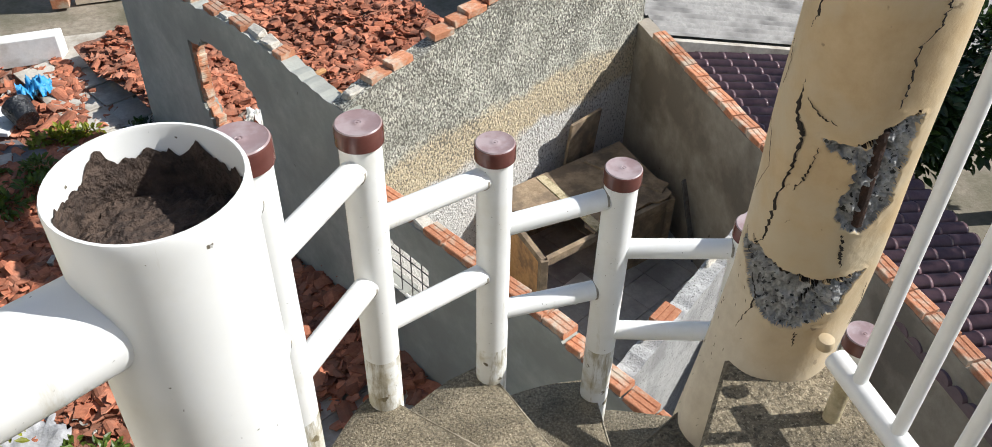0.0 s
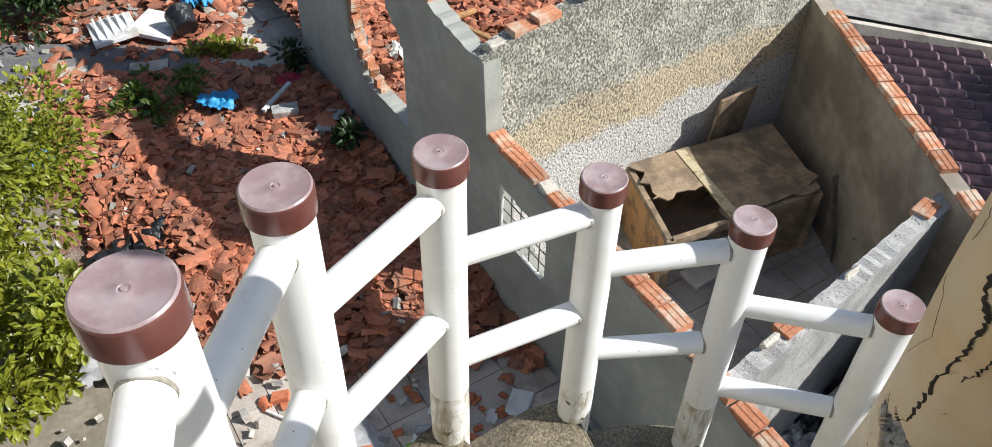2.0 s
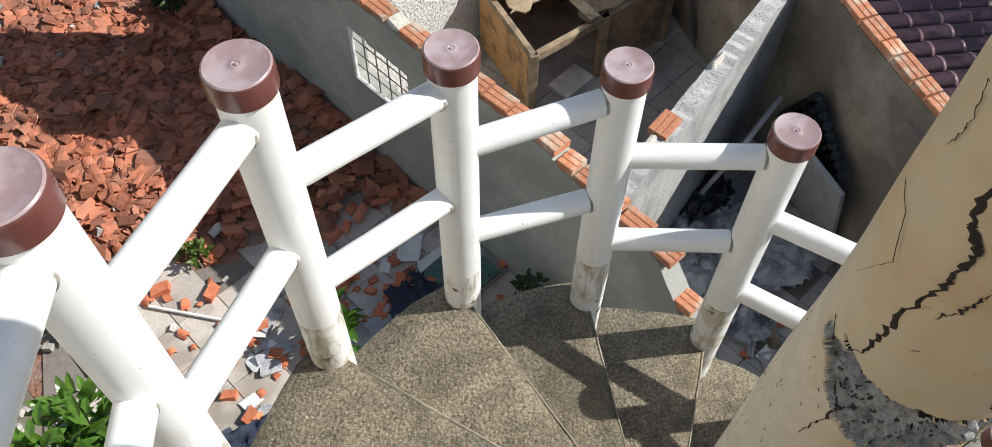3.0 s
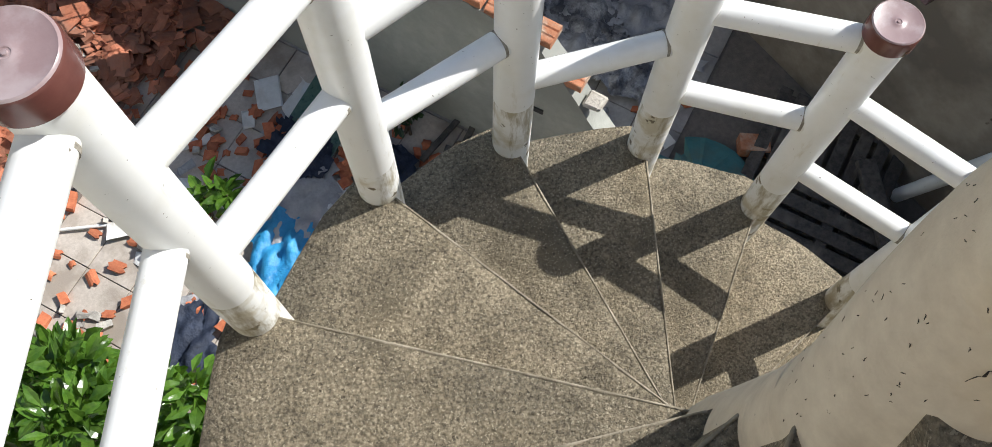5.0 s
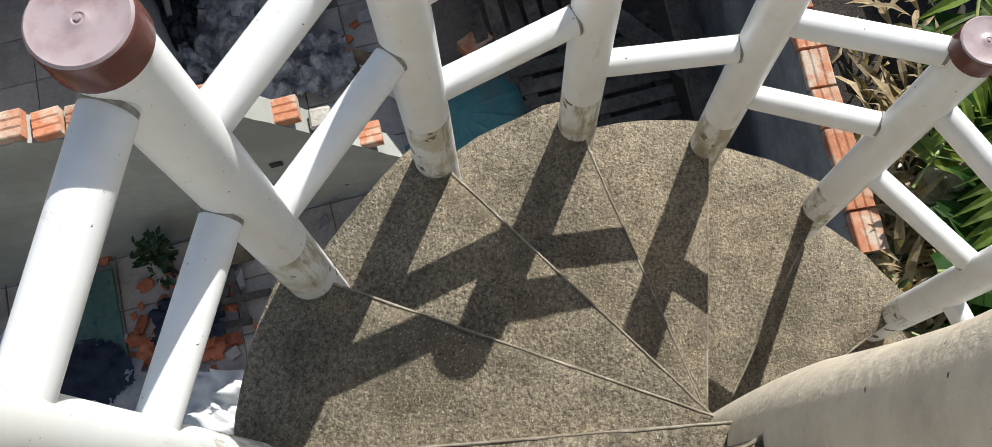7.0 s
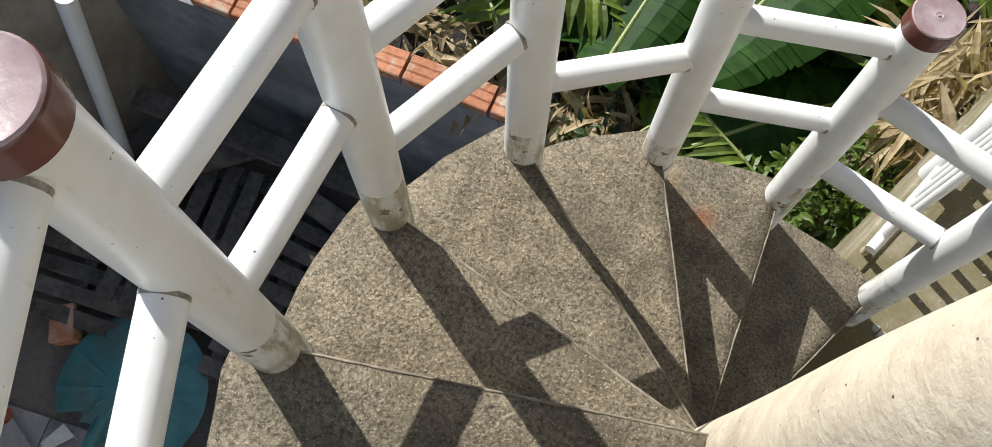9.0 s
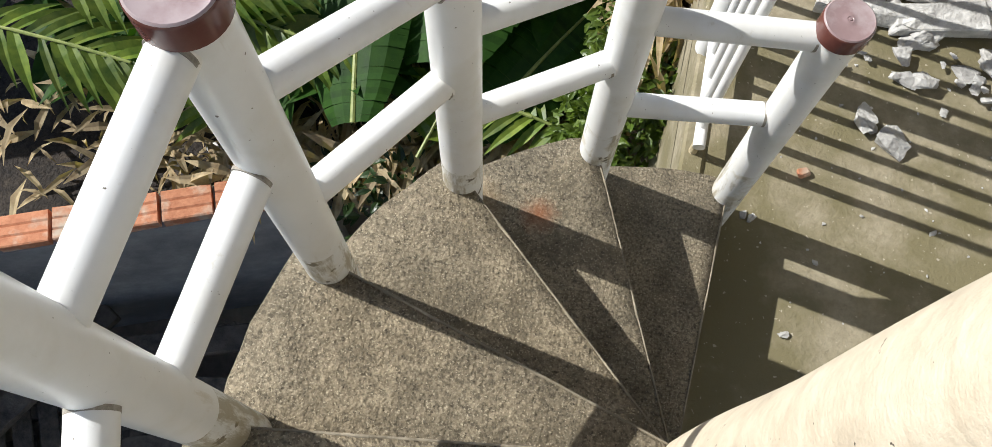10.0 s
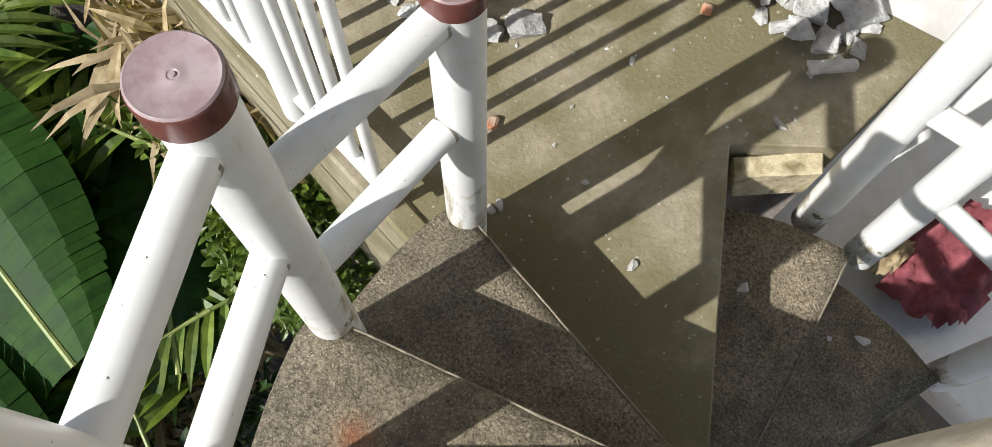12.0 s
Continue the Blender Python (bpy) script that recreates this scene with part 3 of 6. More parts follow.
def near_line(u, z, line, widths):
    """How deep each point lies inside a line of varying half-width (positive inside)."""
    best = np.full(u.shape, -1.0)
    for (a, b, w0), (c, d, w1) in zip(np.column_stack([line, widths])[:-1], np.column_stack([line, widths])[1:]):
        l2 = max((c - a) ** 2 + (d - b) ** 2, 1e-12)
        t = np.clip(((u - a) * (c - a) + (z - b) * (d - b)) / l2, 0, 1)
        best = np.maximum(best, w0 + (w1 - w0) * t - np.hypot(u - a - t * (c - a), z - b - t * (d - b)))
    return best


def damaged_shaft(z0, z1, cell, spalls, cracks, rnd):
    """The plastered shaft as three meshes: sound plaster, sunken bare mortar, and the depths of its cracks."""
    n, m = int(2 * math.pi * COL_R / cell), int((z1 - z0) / cell)
    th = np.linspace(-math.pi, math.pi, n, endpoint=False)
    zz = np.linspace(z0, z1, m + 1)
    T, Z = np.meshgrid(th, zz)
    U = T * COL_R
    inside = np.full(U.shape, -1.0)
    for spine in spalls:
        line = np.array([(radians(d) * COL_R, z) for d, z, _ in spine])
        inside = np.maximum(inside, near_line(U, Z, line, np.array([w for _, _, w in spine])))
    ragged = np.zeros(U.shape)
    lumps = np.zeros(U.shape)
    for i, j in zip(*np.nonzero(inside > -0.013)):
        q = Vector((U[i, j], Z[i, j], 0.0))
        ragged[i, j] = 0.009 * noise.noise(q * 45) + 0.006 * noise.noise(q * 130)
        lumps[i, j] = 0.013 * noise.noise(q * 48 + Vector((3, 1, 2))) + 0.008 * noise.noise(q * 150 + Vector((5, 0, 0))) + 0.003 * noise.noise(q * 380)
    inside = inside + ragged
    gap = np.full(U.shape, -1.0)
    for points, width in cracks:
        line = jagged(points, rnd)
        k = len(line)
        w = np.array([width / 2 * (0.62 + 0.5 * math.sin(math.pi * i / (k - 1))) * rnd.uniform(0.75, 1.25) for i in range(k)])
        gap = np.maximum(gap, near_line(U, Z, line, w))
    swell = np.array([[0.0012 * math.sin(7 * t + 9 * z) + 0.0009 * math.sin(3 * t - 21 * z) for t in th] for z in zz])
    depth = np.where(inside > 0, np.minimum(inside * 2.2, 0.008) - lumps * np.minimum(inside / 0.006, 1.0), 0.0)
    depth = depth + np.where((inside <= 0) & (inside > -0.012), -0.0012 * (1 + inside / 0.012), 0.0)
    depth = np.where(gap > 0, np.maximum(depth, 0.0) + 0.016, depth)
    rad = COL_R + swell - depth
    cs = np.array([column_centre(z) for z in zz])
    X, Y = cs[:, :1] + rad * np.cos(T), cs[:, 1:] + rad * np.sin(T)
    co = np.column_stack([X.ravel(), Y.ravel(), Z.ravel()])
    idx = np.arange((m + 1) * n).reshape(m + 1, n)
    quads = np.stack([idx[:-1], np.roll(idx, -1, 1)[:-1], np.roll(idx, -1, 1)[1:], idx[1:]], -1).reshape(-1, 4)
    in_gap = (gap.ravel()[quads] > 0).sum(1) >= 2
    in_spall = ((inside.ravel()[quads] > 0).sum(1) >= 3) & ~in_gap
    out = []
    for pick in (~in_gap & ~in_spall, in_spall, in_gap):
        q = quads[pick]
        used, inv = np.unique(q, return_inverse=True)
        out.append(mesh_from(co[used].tolist(), inv.reshape(-1, 4).tolist(), "shaft", True))
    return out


rnd = random.Random(5)
BURSTS = [[(90, 0.772, 0.018), (82, 0.735, 0.030), (81, 0.69, 0.034), (80, 0.645, 0.031)], [(35, 0.733, 0.005), (46, 0.738, 0.007), (62, 0.735, 0.012)],
          [(-9, 0.520, 0.016), (10, 0.508, 0.028), (30, 0.484, 0.042), (50, 0.472, 0.046), (68, 0.487, 0.036), (82, 0.503, 0.022), (97, 0.527, 0.008)]]
OPEN = [([(-2, 0.545), (14, 0.532), (35, 0.522), (68, 0.522), (95, 0.536)], 0.0065), ([(66, 0.52), (60, 0.495), (55, 0.47)], 0.0045), ([(95, 0.792), (76, 0.762), (60, 0.748)], 0.005)]
sound, bare, gaps = damaged_shaft(0.115, 1.06, 0.0015, BURSTS, OPEN, rnd)
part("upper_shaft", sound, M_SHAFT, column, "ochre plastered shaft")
part("bare_patch", bare, M_MORTAR, column, "burst plaster showing grey mortar")
part("crack", gaps, M_CRACK, column, "black open cracks in the mortar")


def shaft_between(z0, z1, r0, r1, steps, rnd):
    bm = bmesh.new()
    loops = []
    for k in range(steps + 1):
        z = z0 + (z1 - z0) * k / steps
        cx, cy = column_centre(z)
        rr = r0 + (r1 - r0) * k / steps + 0.0015 * math.sin(z * 9)
        loops.append([bm.verts.new((cx + (rr + 0.0011 * math.sin(5 * a + z * 8)) * math.cos(a), cy + (rr + 0.0011 * math.sin(5 * a + z * 8)) * math.sin(a), z)) for a in (2 * math.pi * i / 64 for i in range(64))])
    for l0, l1 in zip(loops, loops[1:]):
        for i in range(64):
            bm.faces.new((l0[i], l0[(i + 1) % 64], l1[(i + 1) % 64], l1[i]))
    bm.faces.new(loops[0][::-1])
    bm.faces.new(loops[-1])
    return smooth_sides(bm)


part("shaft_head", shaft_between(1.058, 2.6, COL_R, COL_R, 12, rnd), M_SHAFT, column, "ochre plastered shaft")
part("lower_shaft", shaft_between(-3.3, 0.118, 0.080, 0.0895, 60, rnd), M_COLUMN_LOW, column, "pale stained plaster shaft")


def crack(points, width, rnd, out=0.0014):
    """A hairline crack on the plaster."""
    verts, faces = [], []
    line = jagged(points, rnd, 12, (0.0010 + 0.12 * width) if width > 0.001 else 0.0003)
    for i, (u, z) in enumerate(line):
        w = width * (0.45 + 0.6 * math.sin(math.pi * i / (len(line) - 1))) * rnd.uniform(0.45, 1.3)
        d, half = math.degrees(u / COL_R), math.degrees(w / COL_R / 2)
        verts += [on_column(d - half, z - w / 2, out), on_column(d, z, out + 0.0004), on_column(d + half, z + w / 2, out)]
    for i in range(len(line) - 1):
        p = 3 * i
        faces += [(p, p + 1, p + 4, p + 3), (p + 1, p + 2, p + 5, p + 4)]
    return mesh_from(verts, faces, "crack")


for points, width in (([(2, 1.05), (4, 0.903), (0, 0.866), (5, 0.82), (8, 0.758), (19, 0.738), (17, 0.69), (12, 0.62), (11, 0.56), (2, 0.535)], 0.0056),
                      ([(88, 1.04), (87, 0.933), (86, 0.904), (77, 0.879), (79, 0.836), (77, 0.80)], 0.0026), ([(9, 0.489), (20, 0.455), (12, 0.39)], 0.0028), ([(70, 0.609), (74, 0.58), (78, 0.553)], 0.003),
                      ([(34, 0.73), (31, 0.69), (24, 0.655)], 0.0022), ([(14, 0.785), (27, 0.772), (41, 0.767)], 0.0016), ([(28, 0.61), (24, 0.60), (21, 0.585)], 0.002),
                      ([(61, 0.425), (64, 0.40)], 0.002), ([(129, 0.58), (131, 0.55), (129, 0.52)], 0.002), ([(-45, 0.71), (-18, 0.70), (-7, 0.66), (-23, 0.60)], 0.0009),
                      ([(-16, 0.545), (-3, 0.515), (7, 0.518)], 0.0010), ([(-23, 0.83), (-17, 0.80), (-22, 0.77)], 0.0013),
                      ([(118, 0.50), (121, 0.46), (116, 0.42)], 0.0018)):
    part("crack", crack(points, width, rnd), M_CRACK, column)
for _ in range(60):
    d, z, l = rnd.uniform(-70, 30), rnd.uniform(0.14, 0.48), rnd.uniform(0.002, 0.0055)
    part("pock", crack([(d, z), (d + rnd.uniform(-2, 2), z + l)], 0.0009, rnd, 0.0011), M_CRACK, column)
part("rebar", tube(on_column(75, 0.768, -0.006), on_column(81, 0.622, -0.006), 0.0066, 10), M_RUST, column, "exposed rusted steel bar")


def post_meshes():
    """The brown end cap of a pipe post: lid with a raised lip and a moulded nub."""
    c = CAP_R
    prof = [(c - 0.004, -0.042), (c, -0.040), (c, -0.006), (c - 0.0015, -0.002), (c - 0.004, 0.0), (c - 0.008, -0.0012), (0.016, -0.0014), (0.0085, -0.0012), (0.0072, -0.0004), (0.0055, -0.0004), (0.0045, -0.0012),
            (0.0030, -0.0012), (0.0024, 0.0006), (0.0, 0.0008)]
    bm = lathe(prof, (0, 0, 0), 40)
    me = bpy.data.meshes.new("cap")
    bm.to_mesh(me)
    bm.free()
    me.materials.append(M_CAP_SKY)
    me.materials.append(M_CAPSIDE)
    # sides keep the plain brown; the lid carries the painted sky reflection
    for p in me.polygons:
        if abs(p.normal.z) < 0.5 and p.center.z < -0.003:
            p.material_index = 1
    return me


CAP_MESH = post_meshes()
railing = empty("stair_railing")
tagged(railing, "white plastic pipe railing with brown capped posts along the stair", "railing")


def pipe_post(parent, x, y, z0, z1, foot):
    """A pipe post: shaft, soiled foot, cap."""
    body = part("post", tube((x, y, z0 + foot), (x, y, z1 - 0.035), POST_R, 32), M_PVC, parent)
    part("post_foot", tube((x, y, z0), (x, y, z0 + foot), POST_R, 32), M_PVC_DIRTY, body, "soil-stained lower end of the pipe")
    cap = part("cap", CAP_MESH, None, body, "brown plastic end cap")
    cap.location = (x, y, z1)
    return body


rnd = random.Random(21)
tops = []
for k, (ang, rad, tz, ct) in enumerate(POSTS):
    p = polar(ang, rad)
    pipe_post(railing, p.x, p.y, tz - (0.18 if k < 12 else 0.175), ct, 0.18 + rnd.uniform(0.10, 0.24))
    tops.append((p.x, p.y, ct))
# each span: how far its two rails leave the upper and the lower post below their caps
SPANS = [((0.230, 0.090), (0.530, 0.385)), ((0.220, 0.089), (0.525, 0.385)), ((0.243, 0.090), (0.535, 0.387)), ((0.247, 0.082), (0.541, 0.371)),
         ((0.244, 0.084), (0.522, 0.389)), ((0.251, 0.083), (0.549, 0.380)), ((0.272, 0.068), (0.564, 0.371)), ((0.258, 0.062), (0.563, 0.350)),
         ((0.244, 0.060), (0.540, 0.355)), ((0.222, 0.101), (0.547, 0.372)), ((0.245, 0.101), (0.545, 0.402)), ((0.274, 0.062), (0.590, 0.362))]
for (x0, y0, c0), (x1, y1, c1), span in zip(tops, tops[1:], SPANS):
    for drop0, drop1 in span:
        d = Vector((x1 - x0, y1 - y0, 0)).normalized() * (POST_R * 0.55)
        za, zb = c0 - drop0, c1 - drop1
        rail = part("rail", tube((x0 + d.x, y0 + d.y, za), (x1 - d.x, y1 - d.y, zb), RAIL_R, 24), M_PVC, railing)
        part("joint", tube((x1 - d.x * 1.86, y1 - d.y * 1.86, zb), (x1 - d.x * 1.6, y1 - d.y * 1.6, zb), RAIL_R + 0.0004, 24), M_SEAM, rail)
# the run below the landing
low_posts = [(0.816, 0.327, LAND - 0.18, -1.36), (0.845, 0.178, LAND - 0.18, -1.42), (0.835, -0.183, LAND - 0.36, -1.66)]
for x, y, z, t in low_posts:
    pipe_post(railing, x, y, z - 0.1, t, 0.14)
for (x0, y0, _, c0), (x1, y1, _, c1) in zip(low_posts, low_posts[1:]):
    for drop in (0.1, 0.4):
        part("rail", tube((x0, y0, c1 - drop), (x1, y1, c1 - drop), RAIL_R, 20), M_PVC, railing)

# the pipe planter at the head of the stair
PX, PY, PT = 0.688, 0.402, 1.078
planter = empty("pipe_planter")
tagged(planter, "wide white pipe filled with dark soil at the stair head", "planter")
prof = [(0.049, 0.18 - PT), (0.049, -0.01), (0.049, -0.002), (0.0482, 0.0), (0.0465, 0.0), (0.0457, -0.002), (0.0455, -0.05)]
part("pipe", lathe(prof, (PX, PY, PT), 48), M_PVC, planter)
bm = lathe([(0.0456, -0.062), (0.0456, -0.032), (0.0456, -0.012)], (PX, PY, PT), 180)
for v in bm.verts:
    a = math.atan2(v.co.y - PY, v.co.x - PX)
    if v.co.z > PT - 0.02:
        v.co.z += 0.014 * noise.noise((math.cos(a) * 2, math.sin(a) * 2, 4)) + 0.008 * noise.noise((math.cos(a) * 6, math.sin(a) * 6, 1)) + 0.003 * noise.noise((math.cos(a) * 17, math.sin(a) * 17, 2)) - 0.002
    v.co.x, v.co.y = PX + (v.co.x - PX) * 0.988, PY + (v.co.y - PY) * 0.988
part("soil_stain", bm, M_SOIL, planter, "black soil stain inside the rim")
bm = bmesh.new()
bmesh.ops.create_grid(bm, x_segments=26, y_segments=26, size=0.046)
bmesh.ops.delete(bm, geom=[v for v in bm.verts if v.co.length > 0.0475], context="VERTS")
for v in bm.verts:
    h = 0.012 * math.exp(-((v.co.x - 0.012) ** 2 + (v.co.y - 0.016) ** 2) / 0.0007)
    v.co = Vector((PX + v.co.x, PY + v.co.y, PT - 0.040 + h + 0.0035 * noise.noise((v.co.x * 130, v.co.y * 130, 1)) + rnd.uniform(-0.0012, 0.0012)))
part("soil", bm, M_SOIL, planter, "dry dark soil")
part("rail", tube((PX + 0.017, PY + 0.010, 1.012), (PX + 1.119, PY + 0.662, 1.022), 0.028, 28), M_PVC, planter, "white pipe rail")
part("rail", tube((PX + 0.017, PY + 0.010, 0.66), (PX + 1.119, PY + 0.662, 0.67), 0.028, 28), M_PVC, planter)

# top landing with its own guard
TOP = 0.335
top_landing = part("landing_1", prism([(0.0, -0.03), (0.46, 0.55), (0.78, 0.36), (2.4, 0.36), (2.4, 3.4), (-0.10, 3.4), (-0.10, 0.0)], TOP - 0.14, TOP, 0.006), M_TREAD)
tagged(top_landing, "dark weathered concrete landing at the stair head", "landing", kind="structure")


def steel_guard(name, x0, y0, x1, y1, z0, height, gap, first, label, bar=0.0095):
    """A white steel guard: rails, upright bars and feet."""
    g = empty(name)
    tagged(g, label, "railing")
    a, b = Vector((x0, y0, 0)), Vector((x1, y1, 0))
    d = (b - a).normalized()
    part("bottom_rail", tube(a + Vector((0, 0, z0 + 0.09)), b + Vector((0, 0, z0 + 0.09)), 0.0165, 20), M_BAR_WHITE, g)
    part("top_rail", tube(a + Vector((0, 0, z0 + height)), b + Vector((0, 0, z0 + height)), 0.0165, 20), M_BAR_WHITE, g)
    s = first
    while s < (b - a).length - 0.02:
        p = a + d * s
        part("bar", tube(p + Vector((0, 0, z0 + 0.09)), p + Vector((0, 0, z0 + height)), bar, 14), M_BAR_WHITE, g)
        s += gap
    s = 0.03
    while s < (b - a).length:
        p = a + d * s
        part("foot", tube(p + Vector((0, 0, z0 - 0.005)), p + Vector((0, 0, z0 + 0.09)), 0.012, 12), M_PALEWOOD, g, "cement-smeared foot")
        s += 0.9
    return g


steel_guard("landing_guard", -0.045, 0.135, -0.075, 2.9, TOP, 0.95, 0.082, 0.05, "white painted steel guard with upright bars on the landing")
stub = part("fixing_lug", lathe([(0.0, -0.012), (0.011, -0.008), (0.013, 0.0), (0.011, 0.008), (0.0, 0.012)], (-0.045, 0.108, TOP + 0.092), 14), M_COLUMN)
tagged(stub, "ochre rendered lug fixing the guard to the column", "fixing")

# lower landing
pts = [(0.0, 0.0)] + [tuple(polar(a, 0.80).xy) for a in (85, 88)] + [(0.03, 0.86), (0.02, 3.2), (0.18, 3.2), (0.92, 1.33), (1.2, 0.62), (1.26, 0.40), (0.86, 0.385), (0.675, 0.560)]
pts = pts[::-1]
landing = part("landing_2", prism(pts, LAND - 0.16, LAND, 0.004), M_LANDING)
tagged(landing, "mossy sunlit concrete landing strewn with mortar lumps", "landing", kind="structure")
kerb = part("kerb", prism([(-0.03, 0.83), (0.035, 0.83), (0.035, 3.2), (-0.03, 3.2)], LAND - 0.18, LAND + 0.012, 0.008), M_LANDING)
tagged(kerb, "worn concrete kerb along the landing's edge", "kerb", kind="structure")
steel_guard("balcony_guard", 0.0, 0.92, -0.03, 3.1, LAND + 0.01, 0.86, 0.075, 0.06, "white steel guard with close upright bars on the kerb", 0.0125)
gp = part("gate_post", tube((-0.005, 1.28, LAND), (-0.005, 1.28, LAND + 1.0), 0.036, 24), M_PVC)
tagged(gp, "white pipe post set in the balcony guard", "post")

# tiled terrace beyond the landing, and added house walls
m4 = Matrix.Translation((0.92, 1.33, 0)) @ Matrix.Rotation(math.atan2(-0.71, 0.28), 4, "Z")
terrace = part("terrace", prism([(1.22, 0.40), (3.4, 0.40), (3.4, 3.4), (0.16, 3.4), (0.94, 1.34)], LAND - 0.17, LAND - 0.03), M_GROUT)
tagged(terrace, "grout bed under white ceramic floor tiles", "floor", kind="structure")
tile_me = None
for i in range(9):
    for j in range(6):
        bm = box(0.444, 0.444, 0.02, bevel=0.003) if tile_me is None else None
        if bm:
            tile_me = bpy.data.meshes.new("tile")
            bm.to_mesh(tile_me)
            bm.free()
            tile_me.materials.append(M_TILEWHITE)
        p = m4 @ Vector((-1.8 + 0.45 * i, 0.24 + 0.45 * j, 0))
        if p.x < 3.2 and 0.62 < p.y < 3.2:
            t = new("tile", tile_me)
            t.parent = terrace
            t.matrix_local = Matrix.Translation((p.x, p.y, LAND - 0.019)) @ m4.to_3x3().to_4x4()
# two unseen house walls, added to close the place for ambient light and reflections
hw = part("wall_closing_side", prism([(3.4, -2.0), (3.6, -2.0), (3.6, 3.6), (3.4, 3.6)], GROUND, 3.2), M_HOUSE)
tagged(hw, "plain unseen wall added to close the side beside the stair", "wall", kind="structure")
hw = part("wall_closing_back", prism([(-0.1, 3.4), (3.4, 3.4), (3.4, 3.6), (-0.1, 3.6)], GROUND, 3.2), M_HOUSE)
tagged(hw, "plain unseen wall added to close the side behind the landing", "wall", kind="structure")

# ---- ground and ruin ----
bm = bmesh.new()
bmesh.ops.create_grid(bm, x_segments=2, y_segments=2, size=300)
bm.transform(Matrix.Translation((0, 0, GROUND - 0.03)))
tagged(part("ground", bm, M_GROUND), "dusty bare ground round the ruin", "ground", kind="structure")

U1 = Vector((-0.468, 0.884, 0))


def w1_s(y):
    return (y + 9.05) / 0.884


def top1(s):
    y = -9.05 + s * 0.884
    if y < -7.93:
        return GROUND - 0.02
    if y < -4.62:
        return -2.2 + 0.05 * math.sin(y * 3)
    if y < -2.75:
        return -2.86
    if y < -2.0:
        return -2.9 - 0.2 * (y + 2.75)
    return -3.05 - 1.7 * (y + 2.0)


def hole1(s, z):
    y = -9.05 + s * 0.884
    if not -6.72 < y < -5.74:
        return False
    lo = -3.30 - 1.8 * (y + 6.71) if y < -6.5 else -3.67
    hi = -2.66 + 0.55 * (y + 6.68) if y < -6.35 else -2.50 - 0.05 * (y + 6.35) if y < -6.0 else -2.55 - 1.1 * (y + 6.0)
    wob = 0.03 * noise.noise((y * 9, z * 9, 2))
    return lo + wob < z < hi + wob


def window1(s, z):
    y = -9.05 + s * 0.884
    return -4.42 < y < -3.86 and -3.68 < z < -3.17


w1, m1, len1 = wall_run("wall_ruin_long", (2.5, -9.05), (-1.57, -1.36), 0.14, top1, M_GREYWALL, GROUND - 0.05, "grey-green rendered ruin wall with a broken hole and barred window", [hole1, window1], step=0.045, rough_top=0.012, zs_n=52)
w2, m2, len2 = wall_run("wall_ruin_gable", (0.16, -4.645), (-2.90, -6.33), 0.15, lambda s: -2.22 + 0.20 * s, M_ROUGH, GROUND - 0.05, "sunlit roughcast gable wall of the roofless room", rough_top=0.03)
w3, m3, len3 = wall_run("wall_ruin_boundary", (-2.83, -6.35), (-3.22, 0.2), 0.14, lambda s: -2.80, M_TAUPE, GROUND - 0.05, "taupe rendered boundary wall topped with hollow bricks", rough_top=0.012)
w4, m4b, len4 = wall_run("wall_ruin_partition", (-3.08, -3.95), (-1.02, -2.43), 0.13, lambda s: -2.88 - 0.04 * s, M_CEMENT, GROUND - 0.05, "broken grey cement partition between two roofless rooms", step=0.05, rough_top=0.012)
w7, m7, len7 = wall_run("wall_yard_end", (-3.2, 0.10), (-1.22, 0.93), 0.14, lambda s: -3.24, M_BLUEGREY, GROUND - 0.05, "blue-grey cement yard wall capped with clay bricks", rough_top=0.008)

BRICK_LONG = hollow_brick_mesh(0.19, 0.13, 0.055)
BRICK_SHORT = hollow_brick_mesh(0.12, 0.13, 0.055)


def crown(wall, m, s0, s1, ztop, thick, rnd, skip=0.1, lift=0.0, lumps=0.7):
    """A course of hollow bricks bedded along a wall's top."""
    s = s0
    while s < s1:
        me = BRICK_LONG if rnd.random() < 0.8 else BRICK_SHORT
        l = 0.2 if me is BRICK_LONG else 0.13
        if rnd.random() > skip:
            b = new("brick", me)
            b.parent = wall
            b.matrix_local = m @ Matrix.Translation((s + l / 2, thick / 2, ztop(s + l / 2) + 0.022 + lift)) @ pose(0, 0, 0, rnd.uniform(-4, 4), rnd.uniform(-3, 3), rnd.uniform(-3, 3))
        elif rnd.random() < lumps:
            c = part("mortar_lump", box(l * 0.8, thick * 0.7, 0.05, m @ Matrix.Translation((s + l / 2, thick / 2, ztop(s) + 0.015)), 0.012, 0.02, rnd), M_BRICKJOINT, wall)
        s += l + 0.006


rnd = random.Random(31)
crown(w1, m1, w1_s(-4.58), w1_s(-1.45), top1, 0.14, rnd, 0.10)
crown(w1, m1, w1_s(-6.9), w1_s(-5.4), top1, 0.14, rnd, 0.35)
crown(w3, m3, 0.35, len3 - 0.3, lambda s: -2.80, 0.14, rnd, 0.13)
crown(w4, m4b, 0.05, 0.75, lambda s: -2.88 - 0.04 * s, 0.06, rnd, 0.6, -0.03, lumps=0.15)
crown(w4, m4b, 1.0, 2.5, lambda s: -2.88 - 0.04 * s, 0.06, rnd, 0.72, -0.03, lumps=0.1)
crown(w7, m7, 0.5, len7, lambda s: -3.24, 0.14, rnd, 0.06)
crown(w2, m2, 0.05, 2.2, lambda s: -2.22 + 0.2 * s, 0.15, rnd, 0.55)
